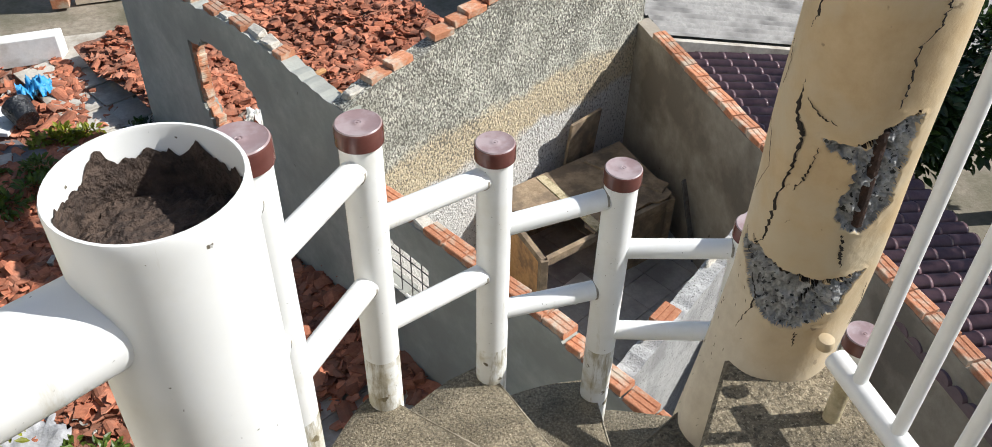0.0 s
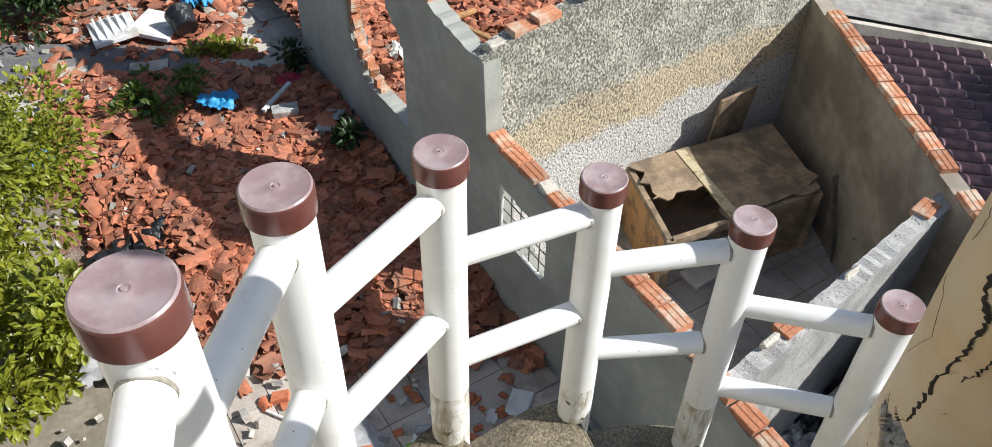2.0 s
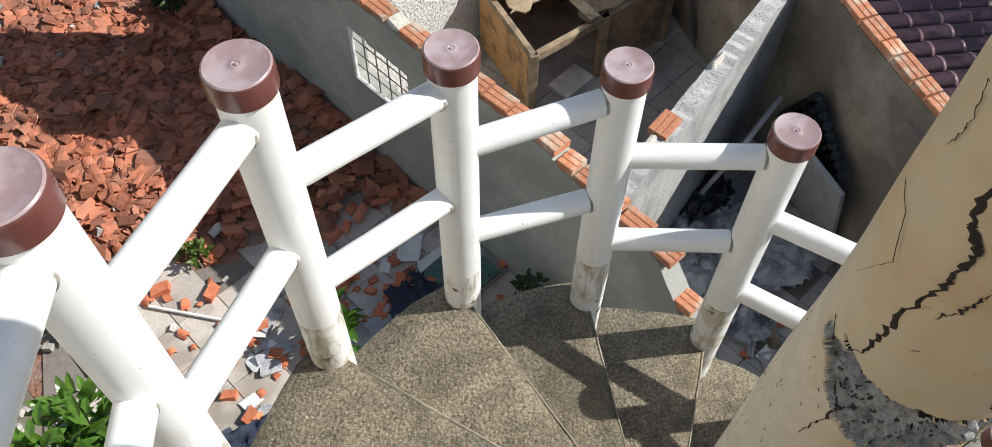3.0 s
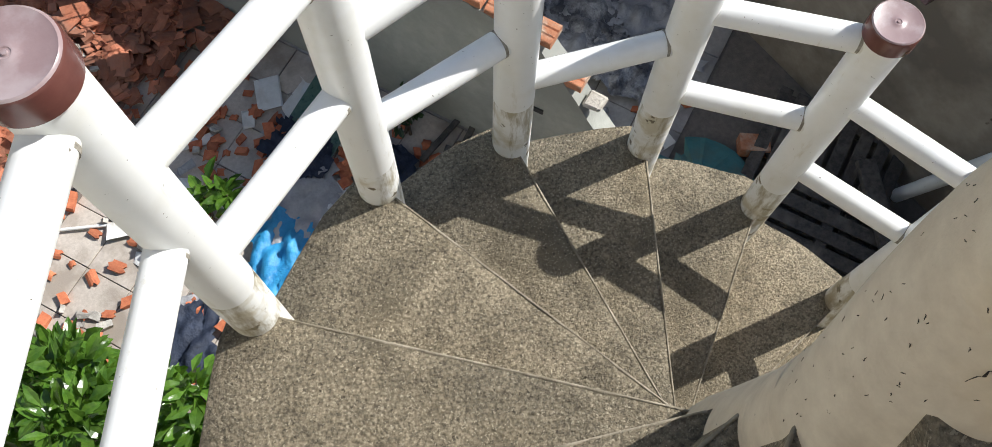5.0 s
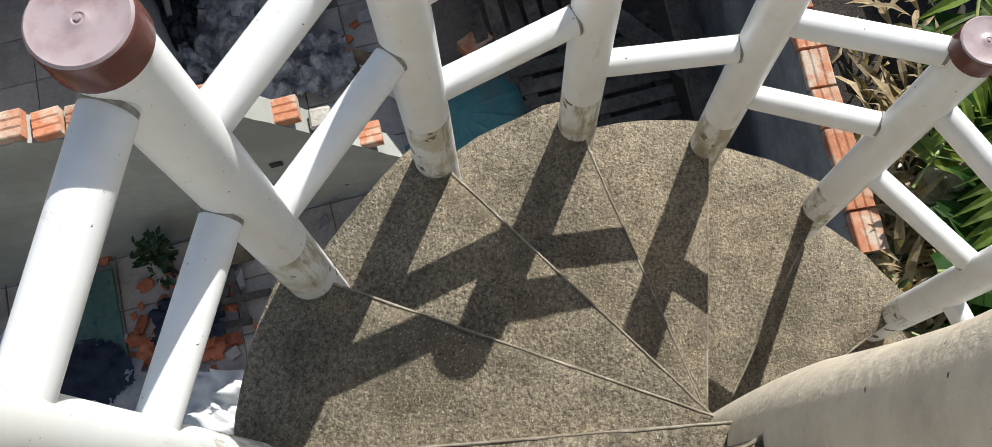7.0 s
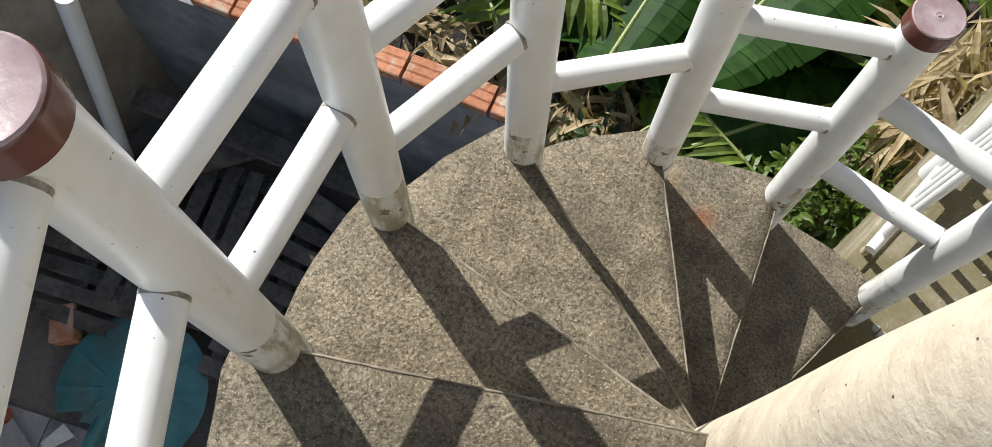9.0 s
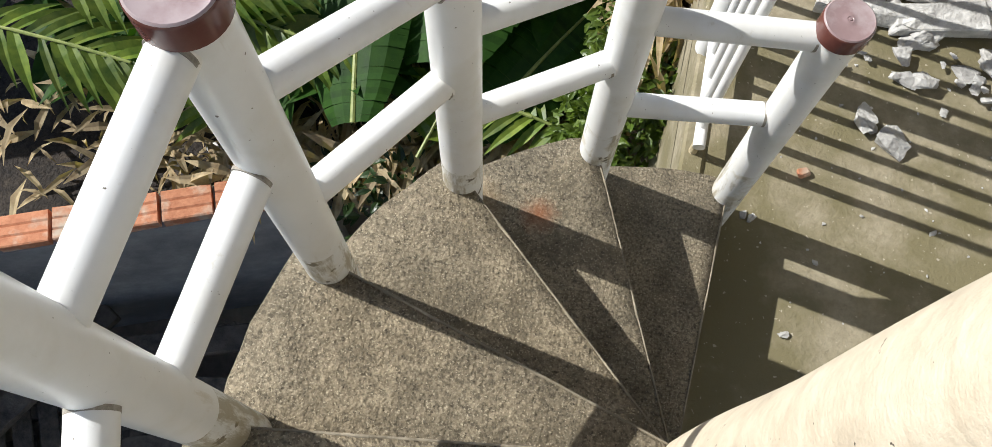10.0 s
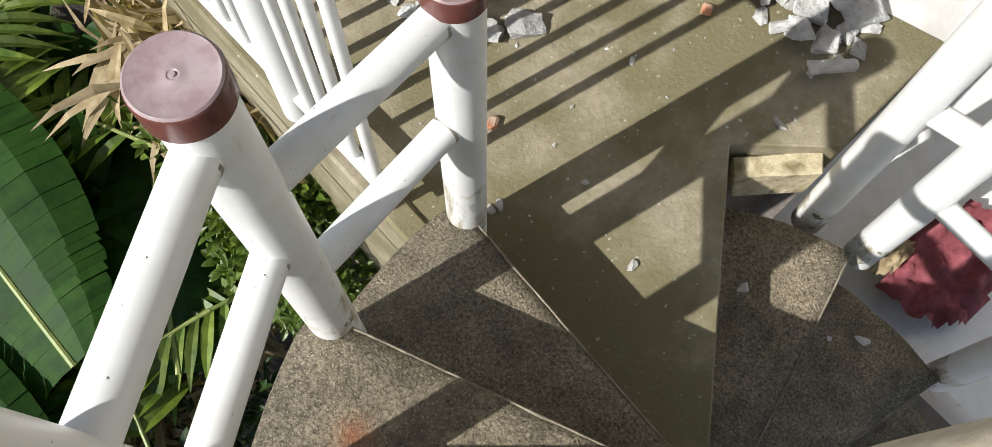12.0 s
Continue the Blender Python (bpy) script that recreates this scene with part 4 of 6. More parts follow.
# torn bricks round the hole
for k in range(26):
    t = k / 25
    if t < 0.5:
        y, z = -6.72 + 0.02 * math.sin(k * 2.1), -2.64 - 1.4 * t
    else:
        y, z = -6.70 + (t - 0.5) * 1.9, -3.36 - 0.38 * min(1, (t - 0.5) * 4)
    b = new("brick", BRICK_SHORT)
    b.parent = w1
    b.matrix_local = m1 @ Matrix.Translation((w1_s(y), 0.07, z)) @ pose(0, 0, 0, 90 + rnd.uniform(-12, 12), rnd.uniform(-15, 15), 90 + rnd.uniform(-15, 15))
    b.scale = (0.75, 0.85, 0.9)
# barred window
win = empty("window_1")
tagged(win, "small window opening with a rusty bar grid in the ruin wall", "window", kind="structure")
s0, s1, z0, z1 = w1_s(-4.42), w1_s(-3.86), -3.68, -3.17
for i in range(6):
    s = s0 + (s1 - s0) * i / 5
    part("bar", tube(m1 @ Vector((s, 0.03, z0)), m1 @ Vector((s, 0.03, z1)), 0.005, 8), M_IRON, win)
for i in range(5):
    z = z0 + (z1 - z0) * i / 4
    part("bar", tube(m1 @ Vector((s0, 0.036, z)), m1 @ Vector((s1, 0.036, z)), 0.005, 8), M_IRON, win)
for a, b in (((s0, z0), (s1, z0)), ((s0, z1), (s1, z1)), ((s0, z0), (s0, z1)), ((s1, z0), (s1, z1))):
    part("window_frame", tube(m1 @ Vector((a[0], 0.02, a[1])), m1 @ Vector((b[0], 0.02, b[1])), 0.016, 8), M_WHITE, win, "white frame")
sock = part("socket_hole", box(0.07, 0.012, 0.05, m1 @ Matrix.Translation((w1_s(-1.95), -0.004, -3.75)), 0.004), M_MARKBLACK)
tagged(sock, "black empty socket box in the wall", "socket", kind="structure")

# yard paving
yard = part("yard_floor", prism([(-3.2, -6.4), (2.6, -6.4), (2.6, 0.6), (-3.2, 0.6)], GROUND - 0.06, GROUND - 0.012), M_GROUT)
tagged(yard, "grouted bed of the tiled yard", "floor", kind="structure")
T = 0.33
bm = box(T - 0.006, T - 0.006, 0.02, bevel=0.002)
tb = bpy.data.meshes.new("tile")
bm.to_mesh(tb)
bm.free()
tg = tb.copy()
tb.materials.append(M_TILEFLOOR)
tg.materials.append(M_TILEGREY)
rnd = random.Random(8)
n1 = Vector((0.884, 0.468, 0))
for i in range(-9, 10):
    for j in range(0, 15):
        p = Vector((-1.0, -2.4, 0)) + n1 * (T * (i + 0.5)) - U1 * (T * (j - 4 + 0.5))
        if not (-3.1 < p.x < 2.4 and -6 < p.y < 0.1) or rnd.random() < 0.03:
            continue
        if p.y > -1 and p.x > 0.3:
            continue
        t = new("tile", tb if i >= 0 else tg)
        t.parent = yard
        t.matrix_local = Matrix.Translation((p.x, p.y, GROUND - 0.004 + rnd.uniform(-0.002, 0.002))) @ pose(0, 0, 0, rnd.uniform(-0.6, 0.6), rnd.uniform(-0.6, 0.6), 27.9)

# ---- rubble ----


def pick_rot(rnd, tilt):
    return Euler((rnd.gauss(0, tilt), rnd.gauss(0, tilt), rnd.uniform(0, 6.3))).to_matrix()


def shard_mesh(n, sampler, rnd, size=(0.05, 0.17), tilt=0.45, chunk=0.25, name="shards"):
    """Many broken barrel-tile pieces and brick lumps in one mesh."""
    verts, faces = [], []
    for _ in range(n):
        x, y, z = sampler(rnd)
        l, w = rnd.uniform(*size), rnd.uniform(size[0], size[1] * 0.65)
        m = pick_rot(rnd, tilt)
        o = len(verts)
        c = Vector((x, y, z))
        if rnd.random() < chunk:
            h = rnd.uniform(0.03, 0.07)
            for sx in (-1, 1):
                for sy in (-1, 1):
                    for sz in (-1, 1):
                        verts.append(c + m @ Vector((sx * l / 2 * rnd.uniform(0.7, 1.1), sy * w / 2 * rnd.uniform(0.7, 1.1), sz * h / 2)))
            faces += [tuple(o + i for i in f) for f in ((0, 1, 3, 2), (4, 6, 7, 5), (0, 4, 5, 1), (2, 3, 7, 6), (0, 2, 6, 4), (1, 5, 7, 3))]
            continue
        arc, t, k = rnd.uniform(0.05, 0.32) * w, 0.011, 4
        flip = 1 if rnd.random() < 0.6 else -1
        e0, e1 = [rnd.uniform(0.6, 1.15) for _ in range(k + 1)], [rnd.uniform(0.6, 1.15) for _ in range(k + 1)]
        for i in range(k + 1):
            u = i / k - 0.5
            h = flip * arc * (1 - 4 * u * u)
            for sgn, e in ((-1, e0[i]), (1, e1[i])):
                verts.append(c + m @ Vector((sgn * l / 2 * e, u * w, h)))
                verts.append(c + m @ Vector((sgn * l / 2 * e, u * w, h - t)))
        for i in range(k):
            p = o + 4 * i
            faces += [(p, p + 2, p + 6, p + 4), (p + 1, p + 5, p + 7, p + 3), (p, p + 4, p + 5, p + 1), (p + 2, p + 3, p + 7, p + 6)]
        p = o + 4 * k
        faces += [(o, o + 1, o + 3, o + 2), (p, p + 2, p + 3, p + 1)]
    return mesh_from(verts, faces, name)


N1 = Vector((0.884, 0.468, 0))


def mound_a(a, b):
    """Height of the yard heap; a: metres off the long wall, b: metres along it from its far end."""
    y = -9.05 + 0.884 * b + 0.468 * a
    edge = min(1.0, max(0.0, (2.75 - a) / 0.7)) * min(1.0, max(0.0, (-3.55 - y) / 1.1))
    x = 2.5 - 0.468 * b + 0.884 * a
    edge *= min(1.0, max(0.0, (y + 7.9) / 0.6)) if x > 1.5 else 1.0
    return edge * (0.10 + 0.16 * (noise.noise((a * 0.9, b * 0.9, 3)) + 0.35) + 0.05 * noise.noise((a * 4, b * 4, 1)))


def place_a(a, b, dz=0.0):
    p = Vector((2.5, -9.05, 0)) + U1 * b + N1 * a
    return (p.x, p.y, GROUND + mound_a(a, b) + dz)


def sheet(fa, a0, a1, b0, b1, na, nb, name):
    verts = [fa(a0 + (a1 - a0) * i / na, b0 + (b1 - b0) * j / nb) for j in range(nb + 1) for i in range(na + 1)]
    faces = [(j * (na + 1) + i, j * (na + 1) + i + 1, (j + 1) * (na + 1) + i + 1, (j + 1) * (na + 1) + i) for j in range(nb) for i in range(na)]
    return mesh_from(verts, faces, name, True)


heap = part("rubble_bed", sheet(lambda a, b: place_a(a, b, -0.025), 0.02, 3.0, -1.5, 5.4, 44, 80, "bed"), M_DEBRIS)
tagged(heap, "brown rubble earth heaped beside the ruin wall", "rubble", kind="stuff")


def samp_a(rnd):
    while True:
        a, b = rnd.uniform(0.04, 2.75), rnd.uniform(-1.5, 6.6)
        if a > 1.9 and rnd.random() < (a - 1.9):
            continue
        y = -9.05 + 0.884 * b + 0.468 * a
        if y > -4.5 and rnd.random() < (y + 4.5) * 0.75 + 0.3:
            continue
        x = 2.5 - 0.468 * b + 0.884 * a
        if y < -7.75 and x > 2.05 and not (2.72 < x < 3.12 and rnd.random() < 0.8) and rnd.random() < 0.93:
            continue
        return place_a(a, b, rnd.uniform(0.0, 0.05))


rnd = random.Random(77)
ob = part("tile_rubble", shard_mesh(7000, samp_a, rnd, (0.06, 0.19), 0.17, 0.06), M_SHARD)
tagged(ob, "broken red clay roof tiles heaped in the yard", "rubble", kind="stuff")
ob = part("tile_rubble", shard_mesh(140, lambda r: tuple(Vector(samp_a(r)) + Vector((0, 0, 0.035))), rnd, (0.14, 0.28), 0.2, 0.0), M_SHARD)
tagged(ob, "half roof tiles lying on the yard heap", "rubble", kind="stuff")


def samp_edge(rnd):
    while True:
        a, b = rnd.uniform(0.05, 3.6), rnd.uniform(-1.0, 7.6)
        if a < 2.2 and rnd.random() < 0.72:
            continue
        return place_a(min(a, 3.4), b, rnd.uniform(0.01, 0.05))


ob = part("mortar_rubble", shard_mesh(420, samp_edge, rnd, (0.02, 0.11), 0.4, 0.7), M_SHARDPALE)
tagged(ob, "pale mortar and tile crumbs scattered over the heap", "rubble", kind="stuff")


def mound_b(x, y):
    return 0.25 + 0.30 * (noise.noise((x * 0.7, y * 0.7, 9)) + 0.2) + 0.05 * noise.noise((x * 4, y * 4, 2))


def b_place(a, b, dz=0.0):
    p = Vector((0.30, -4.95, 0)) + Vector((-0.876, -0.482, 0)) * a - U1 * b
    return (p.x, p.y, GROUND + mound_b(p.x, p.y) + dz)


bed = part("rubble_bed", sheet(lambda a, b: b_place(a, b, -0.02), 0.02, 3.6, 0.0, 5.5, 40, 50, "bed"), M_DEBRIS)
tagged(bed, "brown rubble earth filling the collapsed room", "rubble", kind="stuff")
ob = part("tile_rubble", shard_mesh(4600, lambda r: b_place(r.uniform(0.03, 3.5), r.uniform(0.02, 5.4), r.uniform(0, 0.06)), rnd, (0.05, 0.17), 0.2, 0.08), M_SHARD)
tagged(ob, "broken red clay tiles and bricks filling the collapsed room", "rubble", kind="stuff")


# loose shards on the paving
SHARDS = []
for k in range(5):
    me = shard_mesh(1, lambda r: (0, 0, 0.02), random.Random(100 + k), (0.07, 0.14), 0.12, 0.4 if k % 2 else 0.0, "tile_shard")
    me.materials.append(M_SHARD1)
    SHARDS.append(me)
rnd = random.Random(13)


def scatter_shards(n, x0, x1, y0, y1):
    for _ in range(n):
        s = new("tile_shard", rnd.choice(SHARDS))
        s.matrix_world = Matrix.Translation((rnd.uniform(x0, x1), rnd.uniform(y0, y1), GROUND + 0.008)) @ pose(0, 0, 0, rnd.uniform(-8, 8), rnd.uniform(-8, 8), rnd.uniform(0, 360)) @ Matrix.Scale(rnd.uniform(0.5, 1.15), 4)
        tagged(s, "broken red clay tile piece on the paving", "tile shard", "shards on the paving")


scatter_shards(95, 0.2, 2.1, -3.9, -1.8)
scatter_shards(30, 0.0, 0.9, -3.5, -2.5)
scatter_shards(22, -0.9, 0.1, -2.9, -1.9)
scatter_shards(12, -2.6, -1.0, -2.6, -1.3)
scatter_shards(60, -0.75, 0.35, -3.1, -1.75)
scatter_shards(25, -0.55, -0.1, -2.7, -2.1)

# ---- paving at the yard's far end ----
path = empty("pavement")
tagged(path, "pale broken concrete slabs of the yard path", "paving", kind="structure")
rs = random.Random(41)
for k in range(6):
    for j in range(2):
        part("slab", box(0.44, 0.42, 0.05, Matrix.Translation((2.62 - 0.235 * (k - 2) + 0.42 * (j - 0.5), -8.95 + 0.42 * (k - 2) + 0.2 * (j - 0.5), GROUND + 0.018)) @ pose(0, 0, 0, rs.uniform(-1.5, 1.5), rs.uniform(-1.5, 1.5), 29 + rs.uniform(-2, 2)), 0.006, 0.012, rs), M_SLABPALE, path)
for k in range(5):
    part("slab", box(0.42, 0.34, 0.05, Matrix.Translation((2.75 + 0.43 * k, -7.92 + 0.03 * k, GROUND + 0.02)) @ pose(0, 0, 0, rs.uniform(-1.5, 1.5), rs.uniform(-1.5, 1.5), 6 + rs.uniform(-3, 3)), 0.006, 0.012, rs), M_PAVE_SHADE if k % 2 else M_SLABPALE, path)

# ---- loose things in the yard ----


def crumple(cx, cy, z, sx, sy, h, seed, rot=0.0, n=22, cut=1.15):
    """A crumpled sheet or cloth that lies on the ground."""
    r = random.Random(seed)
    bm = bmesh.new()
    bmesh.ops.create_grid(bm, x_segments=n, y_segments=n, size=0.5)
    m = Matrix.Translation((cx, cy, z)) @ Matrix.Rotation(radians(rot), 4, "Z")
    edge = [r.uniform(0.75, 1.1) for _ in range(12)]
    dead = []
    for v in bm.verts:
        a = math.atan2(v.co.y, v.co.x)
        if v.co.length > 0.5 * cut * edge[int((a + math.pi) / 6.2832 * 11.99)]:
            dead.append(v)
        q = Vector((v.co.x * 5 + seed, v.co.y * 5, seed * 0.37))
        fold = abs(noise.noise(q)) + 0.55 * abs(noise.noise(q * 2.3)) + 0.25 * abs(noise.noise(q * 5))
        d = max(0.0, 1 - (v.co.length / 0.6) ** 2)
        v.co = m @ Vector((v.co.x * sx, v.co.y * sy, 0.012 + h * (0.35 * d + fold * 0.8)))
    bmesh.ops.delete(bm, geom=dead, context="VERTS")
    for f in bm.faces:
        f.smooth = True
    return bm


def cloth(name, mat, label, cat, *args, **kw):
    ob = part(name, crumple(*args, **kw), mat)
    tagged(ob, label, cat)
    return ob


cloth("blue_tarpaulin", M_BLUETARP, "crumpled bright blue plastic sheet at the stair foot", "tarpaulin", 0.56, -2.12, GROUND, 0.55, 1.0, 0.16, 3, rot=-35)
cloth("grey_cloth", M_GREYSHEET, "rumpled grey cloth beside the blue sheet", "cloth", 0.20, -2.55, GROUND, 0.7, 0.6, 0.10, 5)
cloth("navy_bag", M_NAVY, "dark navy fabric bag on the paving", "bag", 0.02, -2.85, GROUND, 0.45, 0.5, 0.16, 8, rot=30)
cloth("navy_bag", M_NAVY, "dark navy fabric bag on the paving", "bag", 1.30, -2.12, GROUND, 0.75, 0.45, 0.12, 9, rot=20)
cloth("navy_bag", M_NAVY, "dark navy torn upholstery beside rubble", "upholstery", -0.42, -2.40, GROUND, 0.36, 0.45, 0.14, 10, rot=10)
cloth("white_sheet", M_WHITE, "crumpled translucent white plastic sheet", "plastic sheet", 0.02, -2.05, GROUND, 0.45, 0.7, 0.16, 12, rot=10)
cloth("black_bag", M_BLACK, "torn shiny black refuse bag in rubble", "bag", 3.15, -4.75, GROUND, 0.9, 1.0, 0.22, 14)
cloth("black_bag", M_BLACK, "torn shiny black refuse bag in rubble", "bag", 2.75, -5.2, GROUND + 0.05, 0.8, 0.6, 0.18, 15)
cloth("grey_sheet", M_GREYSHEET, "crumpled grey plastic sheet on the ground", "plastic sheet", 2.95, -4.0, GROUND, 0.9, 0.7, 0.14, 16)
cloth("blue_bag", M_BLUETARP, "small crumpled blue plastic bag in the rubble", "bag", 2.68, -6.95, GROUND + 0.22, 0.42, 0.30, 0.12, 17)
cloth("blue_bag", M_BLUETARP, "small crumpled blue plastic bag by the shrub", "bag", 4.30, -6.3, GROUND + 0.05, 0.40, 0.34, 0.12, 18)
cloth("blue_bag", M_BLUETARP, "blue plastic scrap beside black refuse bags", "bag", 2.85, -5.4, GROUND + 0.1, 0.35, 0.30, 0.10, 19)
cloth("blue_bag", M_BLUETARP, "blue plastic bundle by the far wall", "bag", 3.27, -9.2, GROUND, 0.35, 0.45, 0.25, 20)
cloth("red_bag", M_RED, "crumpled dark red plastic bag in the rubble", "bag", 2.02, -7.35, GROUND + 0.15, 0.36, 0.22, 0.13, 21)
cloth("white_bag", M_WHITE, "small crumpled white plastic bag", "bag", 3.35, -6.75, GROUND + 0.05, 0.35, 0.22, 0.12, 22)
cloth("white_bag", M_WHITE, "white sack lying in the tile rubble", "bag", 0.75, -7.3, GROUND + 0.45, 0.42, 0.34, 0.2, 23)
cloth("white_bag", M_WHITE, "white scrap lying in the tile rubble", "bag", 0.35, -6.5, GROUND + 0.4, 0.3, 0.26, 0.1, 24)
for k, (x, y, sx, sy) in enumerate(((-1.75, -2.55, 0.8, 0.6), (-2.3, -2.75, 0.8, 0.6), (-1.55, -1.95, 0.55, 0.45), (-2.15, -2.2, 0.6, 0.5), (-2.6, -2.5, 0.7, 0.6), (-1.9, -3.0, 0.6, 0.4))):
    cloth("waste_paper", M_SHEETPILE if k % 2 else M_GREYSHEET, "crumpled waste paper and foil on the yard floor", "waste paper", x, y, GROUND, sx, sy, 0.13, 40 + k, rot=k * 40, n=30)
cloth("black_bag", M_BLACK, "black plastic refuse in the roofless room", "bag", -2.25, -3.2, GROUND, 0.6, 0.5, 0.22, 51)

rnd = random.Random(3)


def flat_piece(name, mat, label, cat, x, y, z, sx, sy, sz, rot, tilt=(0, 0), jag=0.0):
    ob = part(name, box(sx, sy, sz, bevel=min(0.004, sz * 0.3), jag=jag, rnd=rnd), mat)
    ob.matrix_world = Matrix.Translation((x, y, z)) @ pose(0, 0, 0, tilt[0], tilt[1], rot)
    tagged(ob, label, cat)
    return ob


for k in range(26):
    flat_piece("plaster_sheet", M_WHITE if k % 3 else M_GREYSHEET, "broken pale board piece on the paving", "board piece", rnd.uniform(-0.2, 1.3), rnd.uniform(-3.5, -2.3), GROUND + 0.02 + 0.004 * (k % 5), rnd.uniform(0.06, 0.28), rnd.uniform(0.05, 0.2), 0.008, rnd.uniform(0, 360), (rnd.uniform(-6, 6), rnd.uniform(-6, 6)), 0.02)
for k in range(40):
    flat_piece("board_scrap", (M_WHITE, M_GREYSHEET, M_OLDWOOD, M_TILEGREY, M_SHEETPILE)[k % 5], "small torn scrap of board or paper on the yard floor", "scrap", rnd.uniform(-2.7, -0.7), rnd.uniform(-2.9, -1.5), GROUND + 0.03 + 0.004 * (k % 4), rnd.uniform(0.05, 0.2), rnd.uniform(0.04, 0.14), 0.008, rnd.uniform(0, 360), (rnd.uniform(-9, 9), rnd.uniform(-9, 9)), 0.02)
flat_piece("plastic_board", M_WHITE, "white moulded plastic panel lying on the ground", "panel", 4.15, -8.65, GROUND + 0.06, 0.5, 0.6, 0.05, 25, (6, 4))
flat_piece("plastic_board", M_WHITE, "white square board lying on the ground", "panel", 3.66, -8.72, GROUND + 0.06, 0.5, 0.55, 0.05, -15, (4, -5))
for k in range(5):
    flat_piece("slat", M_WHITE, "white slat of the broken panel", "slat", 4.15 + 0.08 * (k - 2), -8.65 + 0.03 * (k - 2), GROUND + 0.10, 0.03, 0.5, 0.02, 25)
flat_piece("green_board", M_GREENGLASS, "dark green glossy panel on the yard floor", "panel", -0.28, -3.0, GROUND + 0.05, 0.55, 0.42, 0.02, 28, (4, 3))
flat_piece("clay_brick", M_BRICK, "single red clay brick on the yard floor", "brick", -2.50, -1.18, GROUND + 0.10, 0.2, 0.13, 0.10, -38, (5, 0))
flat_piece("clay_brick", M_BRICK, "red clay brick in the rubble", "brick", 4.6, -7.9, GROUND + 0.06, 0.22, 0.14, 0.10, 20)
flat_piece("clay_brick", M_BRICK, "red clay brick in the rubble", "brick", 4.35, -7.7, GROUND + 0.06, 0.22, 0.14, 0.10, 60)
flat_piece("cardboard_box", M_OLDWOOD, "small brown cardboard box on the floor", "box", -1.55, -1.72, GROUND + 0.08, 0.16, 0.12, 0.14, 30, (8, 0))
flat_piece("white_batten", M_WHITE, "white metal strip lying on the rubble", "strip", 2.1, -7.0, GROUND + 0.27, 0.05, 0.55, 0.03, -22, (4, 0))
flat_piece("white_batten", M_WHITE, "thin white tube lying on the paving", "strip", 1.55, -3.25, GROUND + 0.03, 0.02, 0.7, 0.02, 62)
flat_piece("stone", M_STONE, "grey rounded stone on the rubble", "stone", 1.98, -6.72, GROUND + 0.28, 0.24, 0.16, 0.12, 10, (0, 0), 0.02)
flat_piece("grey_slate", M_GREYSHEET, "grey broken sheet leaning on rubble", "sheet", 1.55, -6.6, GROUND + 0.27, 0.2, 0.4, 0.015, -10, (8, 6), 0.02)
flat_piece("dark_frame", M_PINE, "broken wooden frame on the rubble", "frame", 0.0, -7.6, GROUND + 0.55, 0.06, 0.9, 0.04, 40, (5, 0))
flat_piece("dark_frame", M_PINE, "broken wooden frame on the rubble", "frame", 0.3, -7.9, GROUND + 0.55, 0.06, 0.7, 0.04, -50, (5, 0))
flat_piece("grey_board", M_GREYSHEET, "grey board lying on the rubble", "board", 0.1, -7.1, GROUND + 0.5, 0.55, 0.45, 0.02, 20, (7, 4))
for k in range(9):
    flat_piece("plank_scrap", M_DARKWOOD, "dark splintered wood scrap on the yard floor", "plank", rnd.uniform(-1.2, -0.3), rnd.uniform(-2.5, -1.9), GROUND + 0.05, rnd.uniform(0.2, 0.5), 0.04, 0.03, rnd.uniform(0, 180), (rnd.uniform(-6, 6), 0))
bucket = part("black_bucket", lathe([(0.0, 0.0), (0.13, 0.0), (0.16, 0.24), (0.165, 0.25), (0.155, 0.25), (0.125, 0.02), (0, 0.02)], (0, 0, 0), 24), M_BLACK)
bucket.matrix_world = Matrix.Translation((3.27, -8.5, GROUND + 0.14)) @ pose(0, 0, 0, 70, 0, 30)
tagged(bucket, "black plastic bucket lying on its side", "bucket")

# paths
p = part("path", prism([(2.15, -7.75), (2.75, -7.6), (3.1, -10.6), (2.3, -10.6)], GROUND - 0.02, GROUND + 0.025, 0.01), M_SLABPALE)
tagged(p, "pale broken concrete path beside the ruin", "path", kind="structure")
p = part("path_cross", prism([(2.7, -7.5), (3.3, -6.7), (6.5, -7.1), (6.5, -7.6)], GROUND - 0.02, GROUND + 0.03, 0.01), M_SLABPALE)
tagged(p, "pale concrete strip across the yard", "path", kind="structure")
# a dark sheet on the ground in place of the long wall's cast shadow
p = part("shadow_strip", prism([(3.0, -7.75), (3.4, -8.35), (6.5, -8.6), (6.5, -7.75)], GROUND - 0.02, GROUND + 0.012, 0.005), M_PAVE_SHADE)
tagged(p, "dark strip laid for the ruin wall's shadow beside the path", "paving", kind="structure")

# teal tank lid
verts, faces = [], []
r = random.Random(4)
for i in range(73):
    a = 2 * math.pi * i / 72
    torn = 1.0 if not 40 < i < 54 else r.uniform(0.62, 0.95)
    for j in range(6):
        rr = 0.40 * j / 5 * (torn if j > 2 else 1)
        verts.append((rr * math.cos(a), rr * math.sin(a), 0.10 * (1 - (j / 5) ** 1.5) + (0.008 if i % 6 == 0 and j > 1 else 0.0)))
for i in range(72):
    for j in range(5):
        p = i * 6 + j
        faces.append((p, p + 1, p + 7, p + 6))
lid = part("tank_lid", mesh_from(verts, faces, "lid"), M_TEAL)
